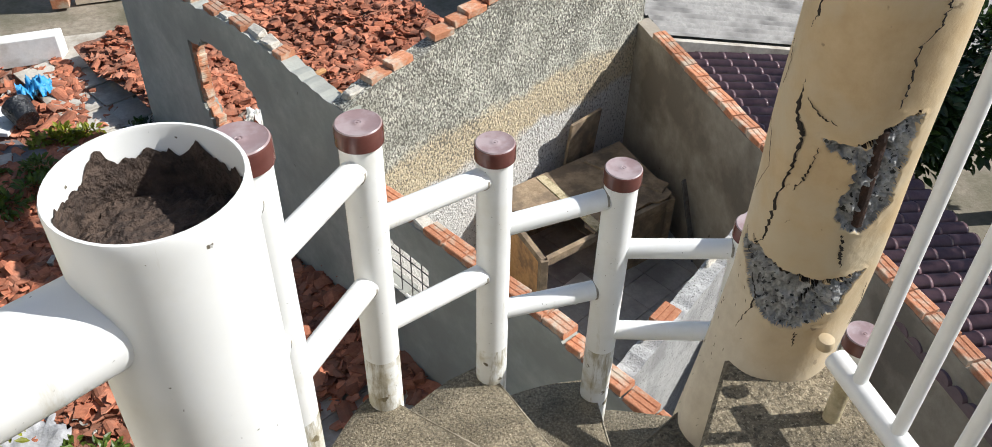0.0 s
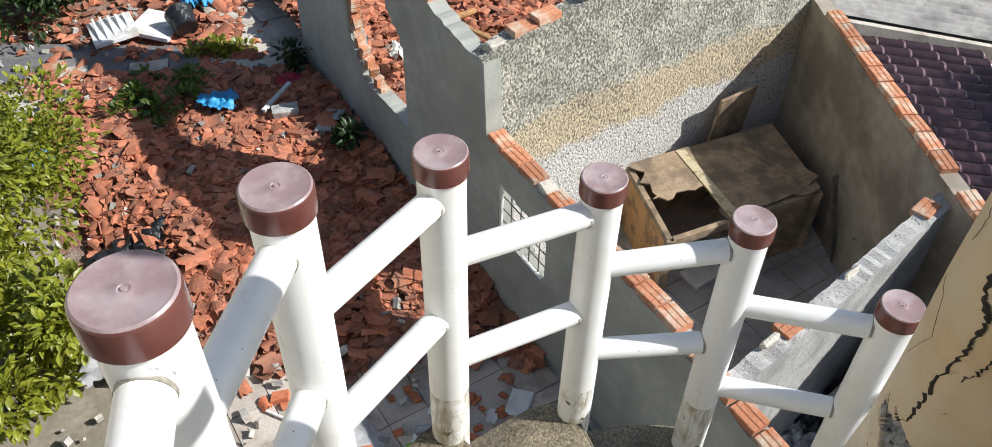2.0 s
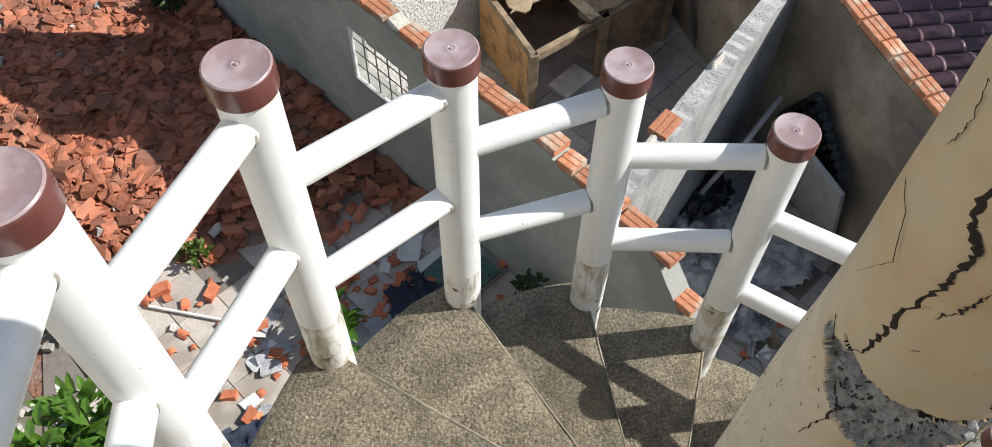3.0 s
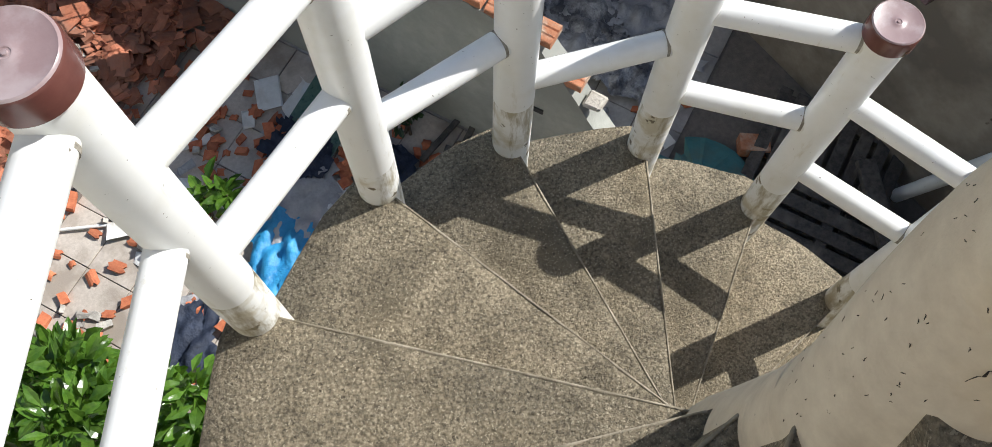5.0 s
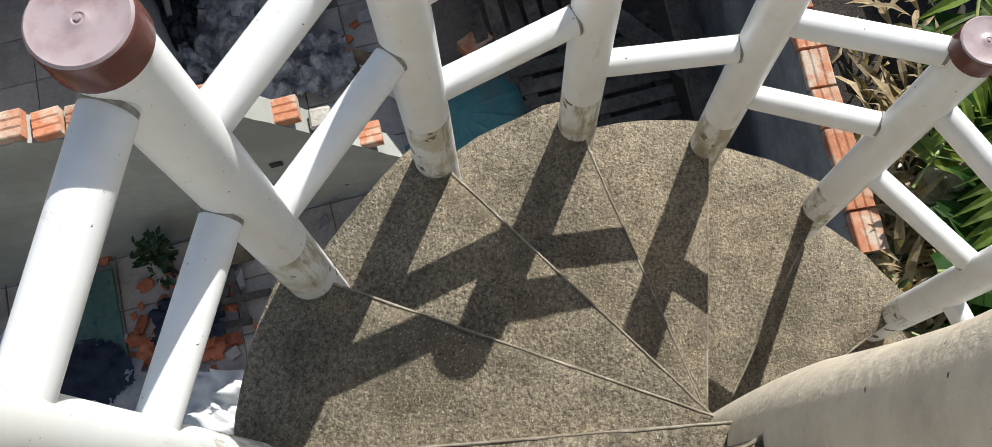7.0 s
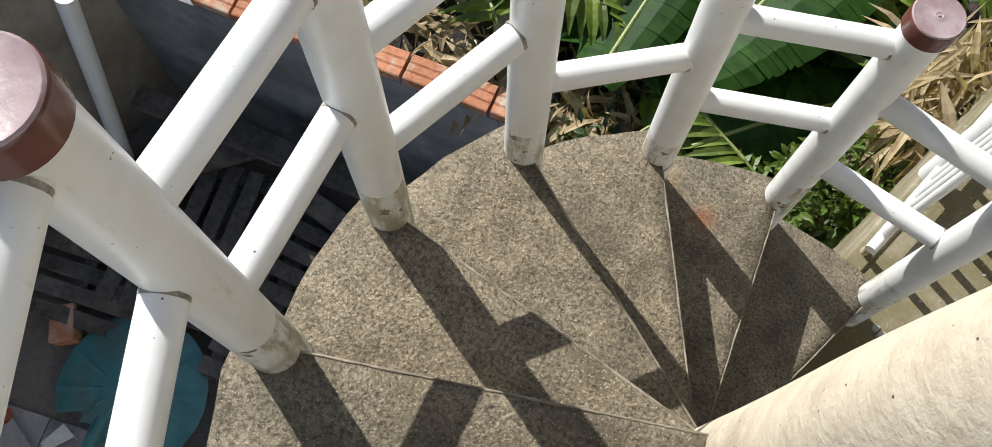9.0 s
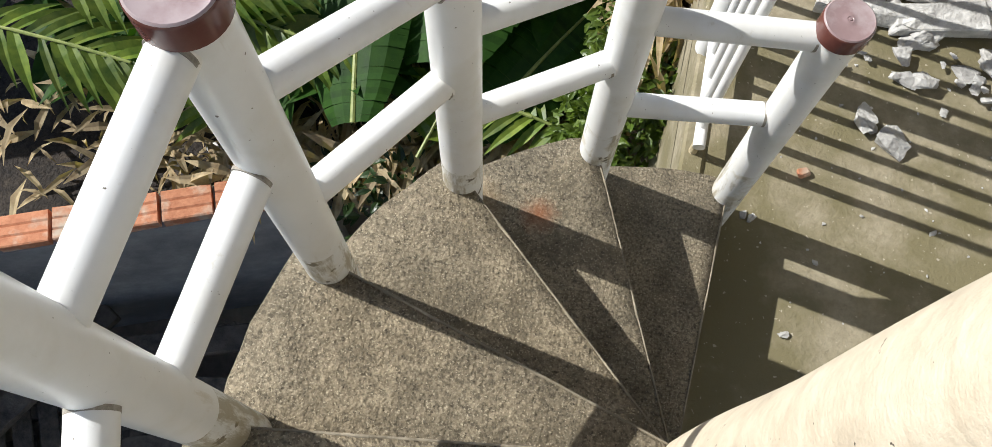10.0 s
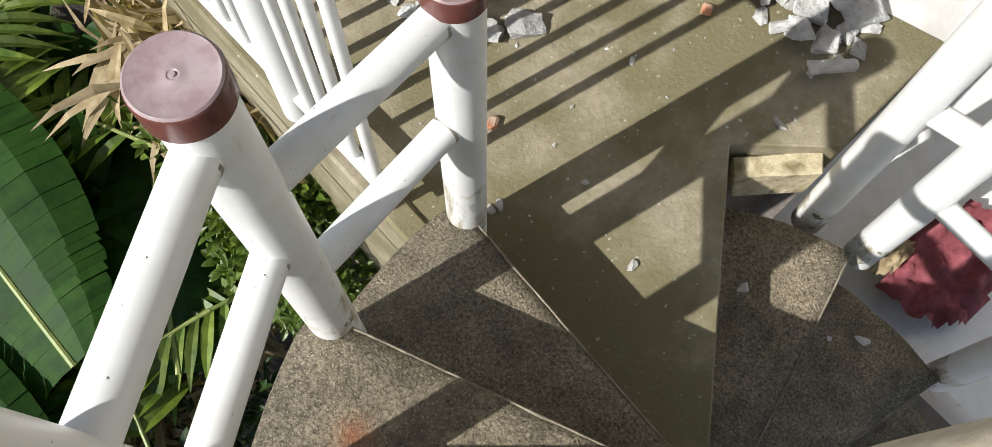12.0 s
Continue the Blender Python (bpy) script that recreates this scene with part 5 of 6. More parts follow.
lid.matrix_world = Matrix.Translation((-1.98, -1.15, GROUND + 0.10)) @ pose(0, 0, 0, 3, -4, 40)
sol = lid.modifiers.new("thickness", "SOLIDIFY")
sol.thickness = 0.012
tagged(lid, "torn round teal fibreglass tank lid on the yard floor", "lid")


def pallet(x, y, z, rot, tilt, n=8, w=0.9, d=0.95):
    e = empty("pallet")
    tagged(e, "dark weathered slatted wooden pallet leaning in the yard", "pallet")
    for i in range(n):
        part("slat", box(w, d / n * 0.72, 0.022, Matrix.Translation((0, (i + 0.5) * d / n - d / 2, 0.045)), 0.003), M_DARKWOOD, e)
    for s in (-1, 0, 1):
        part("bearer", box(0.07, d, 0.07, Matrix.Translation((s * w * 0.43, 0, 0)), 0.004), M_DARKWOOD, e)
    e.matrix_world = Matrix.Translation((x, y, z)) @ pose(0, 0, 0, tilt[0], tilt[1], rot)
    return e


pallet(-2.72, -0.78, GROUND + 0.10, 28, (0, 6))
pallet(-2.25, -0.35, GROUND + 0.16, 118, (8, 0))
pallet(-1.55, -0.25, GROUND + 0.12, 20, (4, 5))
for x, y, z, l, rot, t in ((-2.35, 0.18, -4.05, 1.5, 24, 6), (-2.6, -0.1, -4.15, 1.3, 60, -4), (-1.5, 0.25, -4.2, 1.2, 10, 3), (-1.2, -0.5, -4.25, 1.1, 75, 5), (-1.9, 0.35, -4.0, 1.6, 20, 2)):
    flat_piece("plank", M_DARKWOOD, "rotten dark plank lying across the pallets", "plank", x, y, z, l, 0.12, 0.05, rot, (0, t))
pipe = part("drain_pipe", tube((-3.02, -0.38, -4.35), (-2.93, -0.10, -2.95), 0.045, 20), M_PVC)
tagged(pipe, "white plastic drain pipe leaning on the boundary wall", "pipe")

# plywood cabinet in the roofless room
cab = empty("plywood_crate")
tagged(cab, "large derelict plywood crate with a torn open top", "crate")
A0, E1, E2 = Vector((-1.32, -4.39, 0)), Vector((-1.37, -0.49, 0)), Vector((0.17, -0.89, 0))
CT = -3.80


def cab_panel(name, p, q, z0, z1, mat, thick=0.02, label=""):
    m, l = along((p.x, p.y), (q.x, q.y))
    return part(name, box(l, thick, z1 - z0, m @ Matrix.Translation((l / 2, 0, (z0 + z1) / 2)), 0.003), mat, cab, label)


cab_panel("side_panel", A0, A0 + E2, GROUND, CT - 0.02, M_PINE, label="orange pine side")
cab_panel("back_panel", A0 + E2, A0 + E1 + E2, GROUND, CT - 0.02, M_OLDWOOD)
cab_panel("side_panel", A0 + E1, A0 + E1 + E2, GROUND, CT - 0.02, M_OLDWOOD)
cab_panel("front_panel", A0 + E1 * 0.5, A0 + E1, GROUND, CT - 0.02, M_OLDWOOD)
cab_panel("rail", A0, A0 + E1, CT - 0.08, CT, M_OLDWOOD, 0.05)
cab_panel("rail", A0, A0 + E2, CT - 0.06, CT + 0.005, M_OLDWOOD, 0.05)
for q in (A0, A0 + E1 * 0.5, A0 + E1):
    part("leg", box(0.07, 0.07, CT - GROUND, Matrix.Translation((q.x, q.y, (CT + GROUND) / 2)), 0.004), M_OLDWOOD, cab)


def top_sheet(u0, u1, v0, v1, z, seed):
    r = random.Random(seed)
    pts = []
    for k in range(40):
        t = k / 40 * 4
        s, f = int(t), t - int(t)
        u, v = ((f, 0), (1, f), (1 - f, 1), (0, 1 - f))[s]
        torn = r.uniform(-0.04, 0.04)
        p = A0 + E1 * (u0 + (u1 - u0) * u + (torn if s in (3,) else 0)) + E2 * (v0 + (v1 - v0) * v + (torn if s == 0 else 0))
        pts.append((p.x, p.y))
    bm = prism(pts, z, z + 0.014)
    return bm


part("top_sheet", top_sheet(0.38, 1.02, 0.02, 1.0, CT + 0.012, 1), M_OLDWOOD, cab, "torn plywood top")
part("top_sheet", top_sheet(0.02, 0.40, 0.45, 1.0, CT + 0.022, 2), M_OLDWOOD, cab)
cab_panel("batten", A0 + E1 * 0.34 + E2 * 0.98, A0 + E1 * 0.42 - E2 * 0.01, CT + 0.026, CT + 0.045, M_PALEWOOD, 0.09)
cab_panel("batten", A0 + E1 * 0.72 + E2 * 0.95, A0 + E1 * 1.0 + E2 * 0.1, CT + 0.026, CT + 0.05, M_OLDWOOD, 0.16)
flat_piece("white_tray", M_WHITE, "pale plastic tray inside the open crate", "tray", -1.75, -4.6, GROUND + 0.02, 0.34, 0.22, 0.04, 30)
flat_piece("leaning_board", M_OLDWOOD, "brown board leaning on the roughcast wall", "board", -2.12, -5.76, GROUND + 0.56, 0.42, 0.03, 1.1, 29, (-6, 0))
flat_piece("iron_strip", M_IRON, "steel strip leaning in the corner", "strip", -2.85, -4.75, GROUND + 0.45, 0.05, 0.02, 0.95, 20, (12, 8))

# doors and sheeting stored in the next room
flat_piece("door_leaf", M_GREYSHEET, "pale flush door leaf leaning on the partition", "door", -2.55, -3.25, GROUND + 0.42, 0.6, 0.035, 0.85, 36, (-14, 0))
flat_piece("door_leaf", M_GREYSHEET, "pale flush door leaf leaning on the wall", "door", -2.92, -2.72, GROUND + 0.42, 0.035, 0.55, 0.85, 6, (0, 14))
blk = empty("roof_sheet")
tagged(blk, "black ribbed roofing sheet leaning on the boundary wall", "roof sheet")
for k in range(9):
    part("rib", tube((0.02 + 0.07 * k - 0.3, 0, -0.55), (0.02 + 0.07 * k - 0.3, 0, 0.55), 0.035, 10), M_BLACK, blk)
blk.matrix_world = Matrix.Translation((-3.0, -3.1, GROUND + 0.5)) @ pose(0, 0, 0, 10, 30, 92)

# ---- plants ----


def leaf_cloud(n, place, rnd, length=(0.05, 0.09), width=0.45, droop=0.5, name="leaves"):
    """Many small pointed, folded leaves."""
    verts, faces = [], []
    for _ in range(n):
        c, out = place(rnd)
        l = rnd.uniform(*length)
        w = l * width * rnd.uniform(0.8, 1.2)
        d = (out + Vector((rnd.gauss(0, 0.6), rnd.gauss(0, 0.6), rnd.gauss(0.1, 0.5)))).normalized()
        up = Vector((rnd.gauss(0, 0.35), rnd.gauss(0, 0.35), 1))
        side = d.cross(up)
        if side.length < 1e-3:
            continue
        side.normalize()
        nrm = side.cross(d).normalized()
        o = len(verts)
        a, b = c + d * l * 0.45 - nrm * l * 0.02, c + d * l * 0.78 - nrm * l * droop * 0.15
        verts += [c, a + side * w / 2 + nrm * w * 0.18, a, a - side * w / 2 + nrm * w * 0.18, b + side * w * 0.32 + nrm * w * 0.08, b, b - side * w * 0.32 + nrm * w * 0.08, c + d * l - nrm * l * droop * 0.35]
        faces += [(o, o + 1, o + 2), (o, o + 2, o + 3), (o + 1, o + 4, o + 5, o + 2), (o + 2, o + 5, o + 6, o + 3), (o + 4, o + 7, o + 5), (o + 5, o + 7, o + 6)]
    return mesh_from(verts, faces, name)


def shrub(name, label, centre, radii, n, mat, seed, length, clumps=16, cat="shrub", stems=9, width=0.45):
    """Stems from the ground and a crown of many leaves in uneven clumps."""
    r = random.Random(seed)
    e = empty(name)
    tagged(e, label, cat)
    c0 = Vector(centre)
    blobs = []
    for _ in range(clumps):
        d = Vector((r.gauss(0, 1), r.gauss(0, 1), r.gauss(0.25, 0.8))).normalized() * r.uniform(0.35, 0.95)
        blobs.append((c0 + Vector((d.x * radii[0], d.y * radii[1], d.z * radii[2])), r.uniform(0.22, 0.42)))

    def place(rr):
        b, s = rr.choice(blobs)
        d = Vector((rr.gauss(0, 1), rr.gauss(0, 1), rr.gauss(0.2, 1))).normalized()
        q = d * s * rr.uniform(0.45, 1.0)
        p = b + Vector((q.x * radii[0], q.y * radii[1], q.z * radii[2]))
        p.z = max(p.z, GROUND + 0.02) if centre[2] - radii[2] < GROUND + 0.5 else p.z
        return p, d
    base = Vector((c0.x, c0.y, max(GROUND, c0.z - radii[2] * 1.3)))
    for k in range(stems):
        b = r.choice(blobs)[0]
        part("stem", tube(base + Vector((r.uniform(-0.1, 0.1), r.uniform(-0.1, 0.1), 0)), b, 0.012, 7, 0.004), M_BARK, e)
    part("crown", leaf_cloud(n, place, r, length, width), mat, e)
    return e


shrub("hedge_shrub", "dense yellow-green leafy shrub beside the rubble", (4.35, -4.75, -3.65), (1.15, 1.5, 0.85), 11000, M_LEAF_YELLOW, 61, (0.05, 0.10), 40)
shrub("hedge_shrub", "dense yellow-green leafy shrub beside the rubble", (3.55, -3.55, -3.9), (0.75, 0.85, 0.55), 4200, M_LEAF_YELLOW, 62, (0.06, 0.12), 22)
shrub("glossy_shrub", "glossy green broad-leaved shrub by the paving", (1.82, -1.98, -3.85), (0.62, 0.52, 0.55), 1100, M_LEAF_GLOSSY, 63, (0.10, 0.17), 20, width=0.42)
shrub("glossy_shrub", "glossy green broad-leaved shrub by the stair", (1.28, -1.45, -3.85), (0.36, 0.42, 0.5), 520, M_LEAF_GLOSSY, 64, (0.10, 0.17), 12, width=0.42)
shrub("weed", "leafy green weed growing out of the rubble", (3.25, -7.15, -4.3), (0.5, 0.42, 0.24), 900, M_LEAF, 65, (0.06, 0.12), 14, "weed", 5)
shrub("weed", "dark leafy weed at the wall's foot", (1.35, -6.35, -4.25), (0.16, 0.3, 0.3), 300, M_LEAF_DARK, 66, (0.06, 0.11), 8, "weed", 4)
shrub("weed", "dark leafy weed at the wall's foot", (1.95, -7.75, -4.25), (0.2, 0.3, 0.25), 260, M_LEAF_DARK, 67, (0.05, 0.1), 8, "weed", 4)
shrub("weed", "small green weed between paving and rubble", (2.35, -3.6, -4.3), (0.22, 0.3, 0.16), 260, M_LEAF, 68, (0.05, 0.1), 8, "weed", 4)
shrub("weed", "small green weed in the paving", (0.62, -2.75, -4.2), (0.14, 0.14, 0.2), 60, M_LEAF_GLOSSY, 69, (0.10, 0.18), 6, "weed", 4)
shrub("weed", "small green weed in the paving", (1.45, -3.7, -4.35), (0.12, 0.14, 0.1), 70, M_LEAF, 70, (0.05, 0.09), 6, "weed", 3)
shrub("weed", "spindly weed against the ruin wall", (-0.72, -2.62, -4.2), (0.13, 0.16, 0.25), 160, M_LEAF_DARK, 71, (0.04, 0.08), 8, "weed", 5)
shrub("weed", "low grassy weed beside the bucket", (2.85, -8.15, -4.38), (0.45, 0.12, 0.09), 300, M_LEAF_YELLOW, 72, (0.05, 0.12), 10, "weed", 3)
shrub("far_shrub", "large yellow-green shrub beyond the yard", (5.0, -10.2, -3.3), (1.5, 1.1, 1.1), 6000, M_LEAF_YELLOW, 73, (0.08, 0.15), 30)
shrub("far_shrub", "dark green shrub beyond the yard", (5.6, -8.9, -3.7), (1.2, 1.0, 0.9), 4500, M_LEAF_DARK, 74, (0.07, 0.14), 26)


def tree(x, y, z0, h, rad, n, seed, label):
    """A tapered trunk, limbs and an uneven leafy crown."""
    r = random.Random(seed)
    e = empty("tree")
    tagged(e, label, "tree")
    part("trunk", tube((x, y, z0), (x + 0.1, y, z0 + h * 0.55), 0.11, 10, 0.06, rings=3), M_BARK, e)
    blobs = []
    for k in range(26):
        d = Vector((r.gauss(0, 1), r.gauss(0, 1), r.gauss(0.1, 0.8))).normalized() * r.uniform(0.4, 1.0)
        c = Vector((x + d.x * rad, y + d.y * rad, z0 + h * 0.72 + d.z * rad * 0.75))
        blobs.append((c, rad * r.uniform(0.22, 0.4)))
        if k < 9:
            part("limb", tube((x + 0.07, y, z0 + h * 0.42), c, 0.035, 7, 0.01), M_BARK, e)

    def place(rr):
        b, s = rr.choice(blobs)
        d = Vector((rr.gauss(0, 1), rr.gauss(0, 1), rr.gauss(0.2, 1))).normalized()
        return b + d * s * rr.uniform(0.4, 1.0), d
    part("crown", leaf_cloud(n, place, r, (0.09, 0.17)), M_LEAF_DARK, e)


tree(-4.95, -4.95, GROUND, 1.85, 0.70, 3600, 80, "dark green leafy tree beside the glazed roof")
tree(-6.3, -4.5, GROUND, 2.3, 1.0, 5000, 81, "dark green leafy tree beyond the glazed roof")
tree(-8.0, -3.6, GROUND, 4.6, 1.7, 5500, 83, "dark green leafy tree behind the neighbouring roof")
tree(7.4, -12.0, GROUND, 4.2, 1.7, 5000, 84, "dark green leafy tree beyond the far wall")

# planted bank behind the yard wall
BANK = -3.50
bank = part("planting_bed", sheet(lambda a, b: (a, b, BANK + 0.10 * noise.noise((a * 1.3, b * 1.3, 5)) + 0.03 * noise.noise((a * 6, b * 6, 5))), -6.0, -0.02, 0.5, 6.5, 50, 50, "bed"), M_SOIL_SHADED)
for v in bank.data.vertices:
    edge = 0.10 + (v.co.x + 3.2) * 0.419 + 0.12
    if v.co.y < edge:
        v.co.y = edge
tagged(bank, "soil bank coloured dark for the plants' shade, littered with dry leaves", "soil", kind="structure")
rw = part("bank_wall", prism([(-0.03, 0.85), (0.03, 0.85), (0.03, 4.0), (-0.03, 4.0)], GROUND, LAND - 0.16), M_LANDING)
tagged(rw, "grey cement wall under the landing's kerb", "wall", kind="structure")
rw = part("wall_neighbour", prism([(-6.0, 0.3), (-3.25, 1.55), (-3.3, 1.7), (-6.0, 0.5)], GROUND, -2.3), M_TAUPE)
tagged(rw, "brown rendered neighbouring wall beyond the plants", "wall", kind="structure")


def curve_points(base, heading, length, rise, droop, n):
    """Stations of an arching stalk."""
    d = Vector((math.cos(radians(heading)), math.sin(radians(heading)), 0))
    return [Vector(base) + d * (length * t) + Vector((0, 0, rise * t - droop * t * t)) for t in (i / n for i in range(n + 1))]


def banana_leaf(base, heading, length, width, rise, droop, seed, mat):
    """A broad blade with a midrib, ribbed surface and a split edge."""
    r = random.Random(seed)
    n = 46
    pts = curve_points(base, heading, length, rise, droop, n)
    side0 = Vector((-math.sin(radians(heading)), math.cos(radians(heading)), 0))
    tilt = r.uniform(-0.35, 0.35)
    e = empty("banana_leaf")
    tagged(e, "broad green banana leaf with a pale midrib", "leaf", "banana leaves")
    for sgn in (-1, 1):
        verts, faces = [], []
        cut = 0
        for i in range(n):
            t0, t1 = i / n, (i + 1) / n
            w0, w1 = (width / 2 * math.sin(math.pi * min(1, 0.06 + 0.93 * t)) ** 0.55 for t in (t0, t1))
            if r.random() < 0.09:
                cut = 2
            slit = 0.95 if cut > 0 else 1.0
            cut -= 1
            o = len(verts)
            for p, w in ((pts[i], w0), (pts[i + 1], w1 * slit)):
                for k in range(4):
                    f = k / 3
                    wave = 0.003 * math.sin(i * 2.4) * f
                    verts.append(p + side0 * (sgn * w * f) + Vector((0, 0, sgn * tilt * w * f + w * 0.30 * f - 0.55 * w * f * f + wave)))
            for k in range(3):
                faces.append((o + k, o + k + 1, o + 5 + k, o + 4 + k))
        part("blade", mesh_from(verts, faces, "blade"), mat, e)
    for a, b, k in zip(pts[::6], pts[6::6], range(20)):
        part("midrib", tube(a, b, 0.011 - 0.001 * k, 8, 0.010 - 0.001 * k), M_STEM, e)


def palm_frond(base, heading, length, rise, droop, seed, mat, leaflet=0.32, n=26, hang=0.35):
    """An arching stalk with rows of narrow leaflets."""
    r = random.Random(seed)
    pts = curve_points(base, heading, length, rise, droop, n)
    side0 = Vector((-math.sin(radians(heading)), math.cos(radians(heading)), 0))
    fwd0 = Vector((math.cos(radians(heading)), math.sin(radians(heading)), 0))
    e = empty("palm_frond")
    tagged(e, "arching palm frond with narrow yellow-green leaflets", "frond", "palm fronds")
    verts, faces = [], []
    for i in range(2, n + 1):
        t = i / n
        for sgn in (-1, 1):
            if r.random() < 0.08:
                continue
            l = leaflet * (0.55 + 0.6 * math.sin(math.pi * t)) * r.uniform(0.8, 1.1)
            d = (side0 * sgn * (1.05 - 0.55 * t) + fwd0 * (0.45 + 0.5 * t) + Vector((0, 0, r.uniform(-0.1, 0.25)))).normalized()
            w = 0.027 * r.uniform(0.7, 1.4)
            s = d.cross(Vector((0, 0, 1))).normalized()
            o = len(verts)
            for k in range(5):
                f = k / 4
                c = pts[i] + d * l * f - Vector((0, 0, hang * l * f * f))
                ww = w * (0.5 + 1.2 * f if f < 0.4 else 1.0 * (1.02 - f) / 0.62 + 0.03)
                verts += [c - s * ww, c + Vector((0, 0, -ww * 0.5)), c + s * ww]
            for k in range(4):
                p = o + 3 * k
                faces += [(p, p + 1, p + 4, p + 3), (p + 1, p + 2, p + 5, p + 4)]
    part("frond_blade", mesh_from(verts, faces, "frond_blade"), mat, e)
    for a, b in zip(pts[::4], pts[4::4]):
        part("stalk", tube(a, b, 0.008, 7, 0.006), M_STEM, e)


# base, heading, length, width, rise, droop
for k, (b, hd, l, w, ri, dr) in enumerate((((-0.86, 1.42, -2.85), 88, 1.2, 0.66, 0.36, 0.16), ((-1.12, 1.15, -2.92), 101, 1.1, 0.42, 0.36, 0.2), ((-0.68, 1.28, -3.05), 60, 0.9, 0.38, 0.3, 0.25),
                                           ((-0.45, 1.62, -3.1), 135, 0.8, 0.36, 0.25, 0.25), ((-1.65, 1.85, -3.1), 55, 1.0, 0.42, 0.4, 0.3), ((-2.2, 1.75, -3.15), -30, 0.8, 0.34, 0.2, 0.3),
                                           ((-1.6, 1.42, -3.0), 18, 0.75, 0.32, 0.2, 0.2), ((-0.92, 1.02, -3.38), 125, 0.55, 0.25, 0.2, 0.2), ((-2.4, 2.3, -3.0), 0, 1.2, 0.44, 0.35, 0.35), ((-0.30, 2.3, -3.0), 200, 1.0, 0.4, 0.3, 0.3))):
    banana_leaf(b, hd, l, w, ri, dr, 200 + k, M_BANANA)
for k, (b, hd, l, ri, dr, n) in enumerate((((-2.6, 1.18, -2.80), -3, 0.85, 0.14, 0.16, 15), ((-2.0, 1.47, -2.86), -6, 0.85, 0.16, 0.16, 15), ((-0.30, 1.34, -3.05), 172, 0.62, 0.16, 0.14, 13), ((-0.95, 1.55, -3.08), 15, 0.75, 0.16, 0.14, 14),
                                           ((-0.62, 1.95, -2.72), 72, 1.0, 0.20, 0.25, 20), ((-0.30, 1.80, -2.80), 118, 0.9, 0.20, 0.2, 18), ((-0.75, 2.3, -2.7), 20, 0.7, 0.16, 0.2, 15), ((-2.3, 1.35, -2.75), 12, 0.9, 0.2, 0.16, 18),
                                           ((-0.88, 1.12, -3.05), 75, 0.55, 0.15, 0.12, 12), ((-1.5, 1.05, -3.0), 155, 0.6, 0.12, 0.2, 13), ((-1.25, 1.75, -2.9), 160, 0.8, 0.2, 0.25, 16))):
    palm_frond(b, hd, l, ri, dr, 300 + k, M_PALM, 0.24, n, 0.5)
shrub("ground_cover", "low small-leaved green plants below the kerb", (-0.19, 1.35, -2.88), (0.21, 0.62, 0.42), 3600, M_LEAF, 91, (0.03, 0.06), 22, "ground cover", 8)
shrub("ground_cover", "low dark small-leaved plants below the stair", (-0.75, 1.35, -3.3), (0.6, 0.55, 0.2), 1100, M_LEAF_DARK, 92, (0.04, 0.08), 18, "ground cover", 5)
for x, y, rx, ry, n, seed in ((-1.3, 1.95, 0.9, 0.5, 420, 96), (-0.55, 2.35, 0.5, 0.6, 320, 97), (-2.15, 1.55, 0.6, 0.35, 150, 98)):
    shrub("understorey", "dark broad-leaved plants crowding the soil bank", (x, y, -3.15), (rx, ry, 0.26), n, M_BANANA, seed, (0.16, 0.34), 18, "plant", 7, 0.36)
r = random.Random(95)


def litter(rr):
    x = rr.choice((rr.gauss(-1.15, 0.35), rr.gauss(-0.45, 0.3), rr.uniform(-2.6, -0.1)))
    y = rr.choice((rr.gauss(1.05, 0.15), rr.gauss(1.95, 0.35), rr.uniform(0.8, 2.6)))
    return Vector((min(x, -0.05), max(y, 0.1 + (x + 3.2) * 0.419 + 0.18), BANK + rr.uniform(0.06, 0.30))), Vector((rr.gauss(0, 1), rr.gauss(0, 1), 0.1))


ob = part("leaf_litter", leaf_cloud(2300, litter, r, (0.08, 0.26), 0.17, 1.3), M_DRYLEAF)
tagged(ob, "curled dry brown leaves over the soil bank", "leaf litter", kind="stuff")
ob = part("dry_fronds", leaf_cloud(420, lambda rr: (Vector((min(-0.05, rr.gauss(-0.13, 0.05)), rr.gauss(1.85, 0.16), -2.75 + rr.uniform(0, 0.35))), Vector((0.2, -0.4, -0.6))), r, (0.12, 0.34), 0.12, 1.0), M_DRYLEAF)
tagged(ob, "hanging bundle of dry brown palm leaves", "dry leaves", kind="stuff")
for k in range(7):
    flat_piece("paper_scrap", M_WHITE, "small white scrap on the dark soil", "scrap", -1.9 + 0.13 * k, 1.0 + 0.05 * ((k * 7) % 5), BANK + 0.14, 0.05, 0.03, 0.006, k * 50)
flat_piece("tree_stump", M_PALEWOOD, "broken grey concrete post end among the plants", "stump", -1.7, 1.32, -3.35, 0.16, 0.22, 0.3, 30, (12, 6), 0.02)

# ---- rubble on the lower landing ----


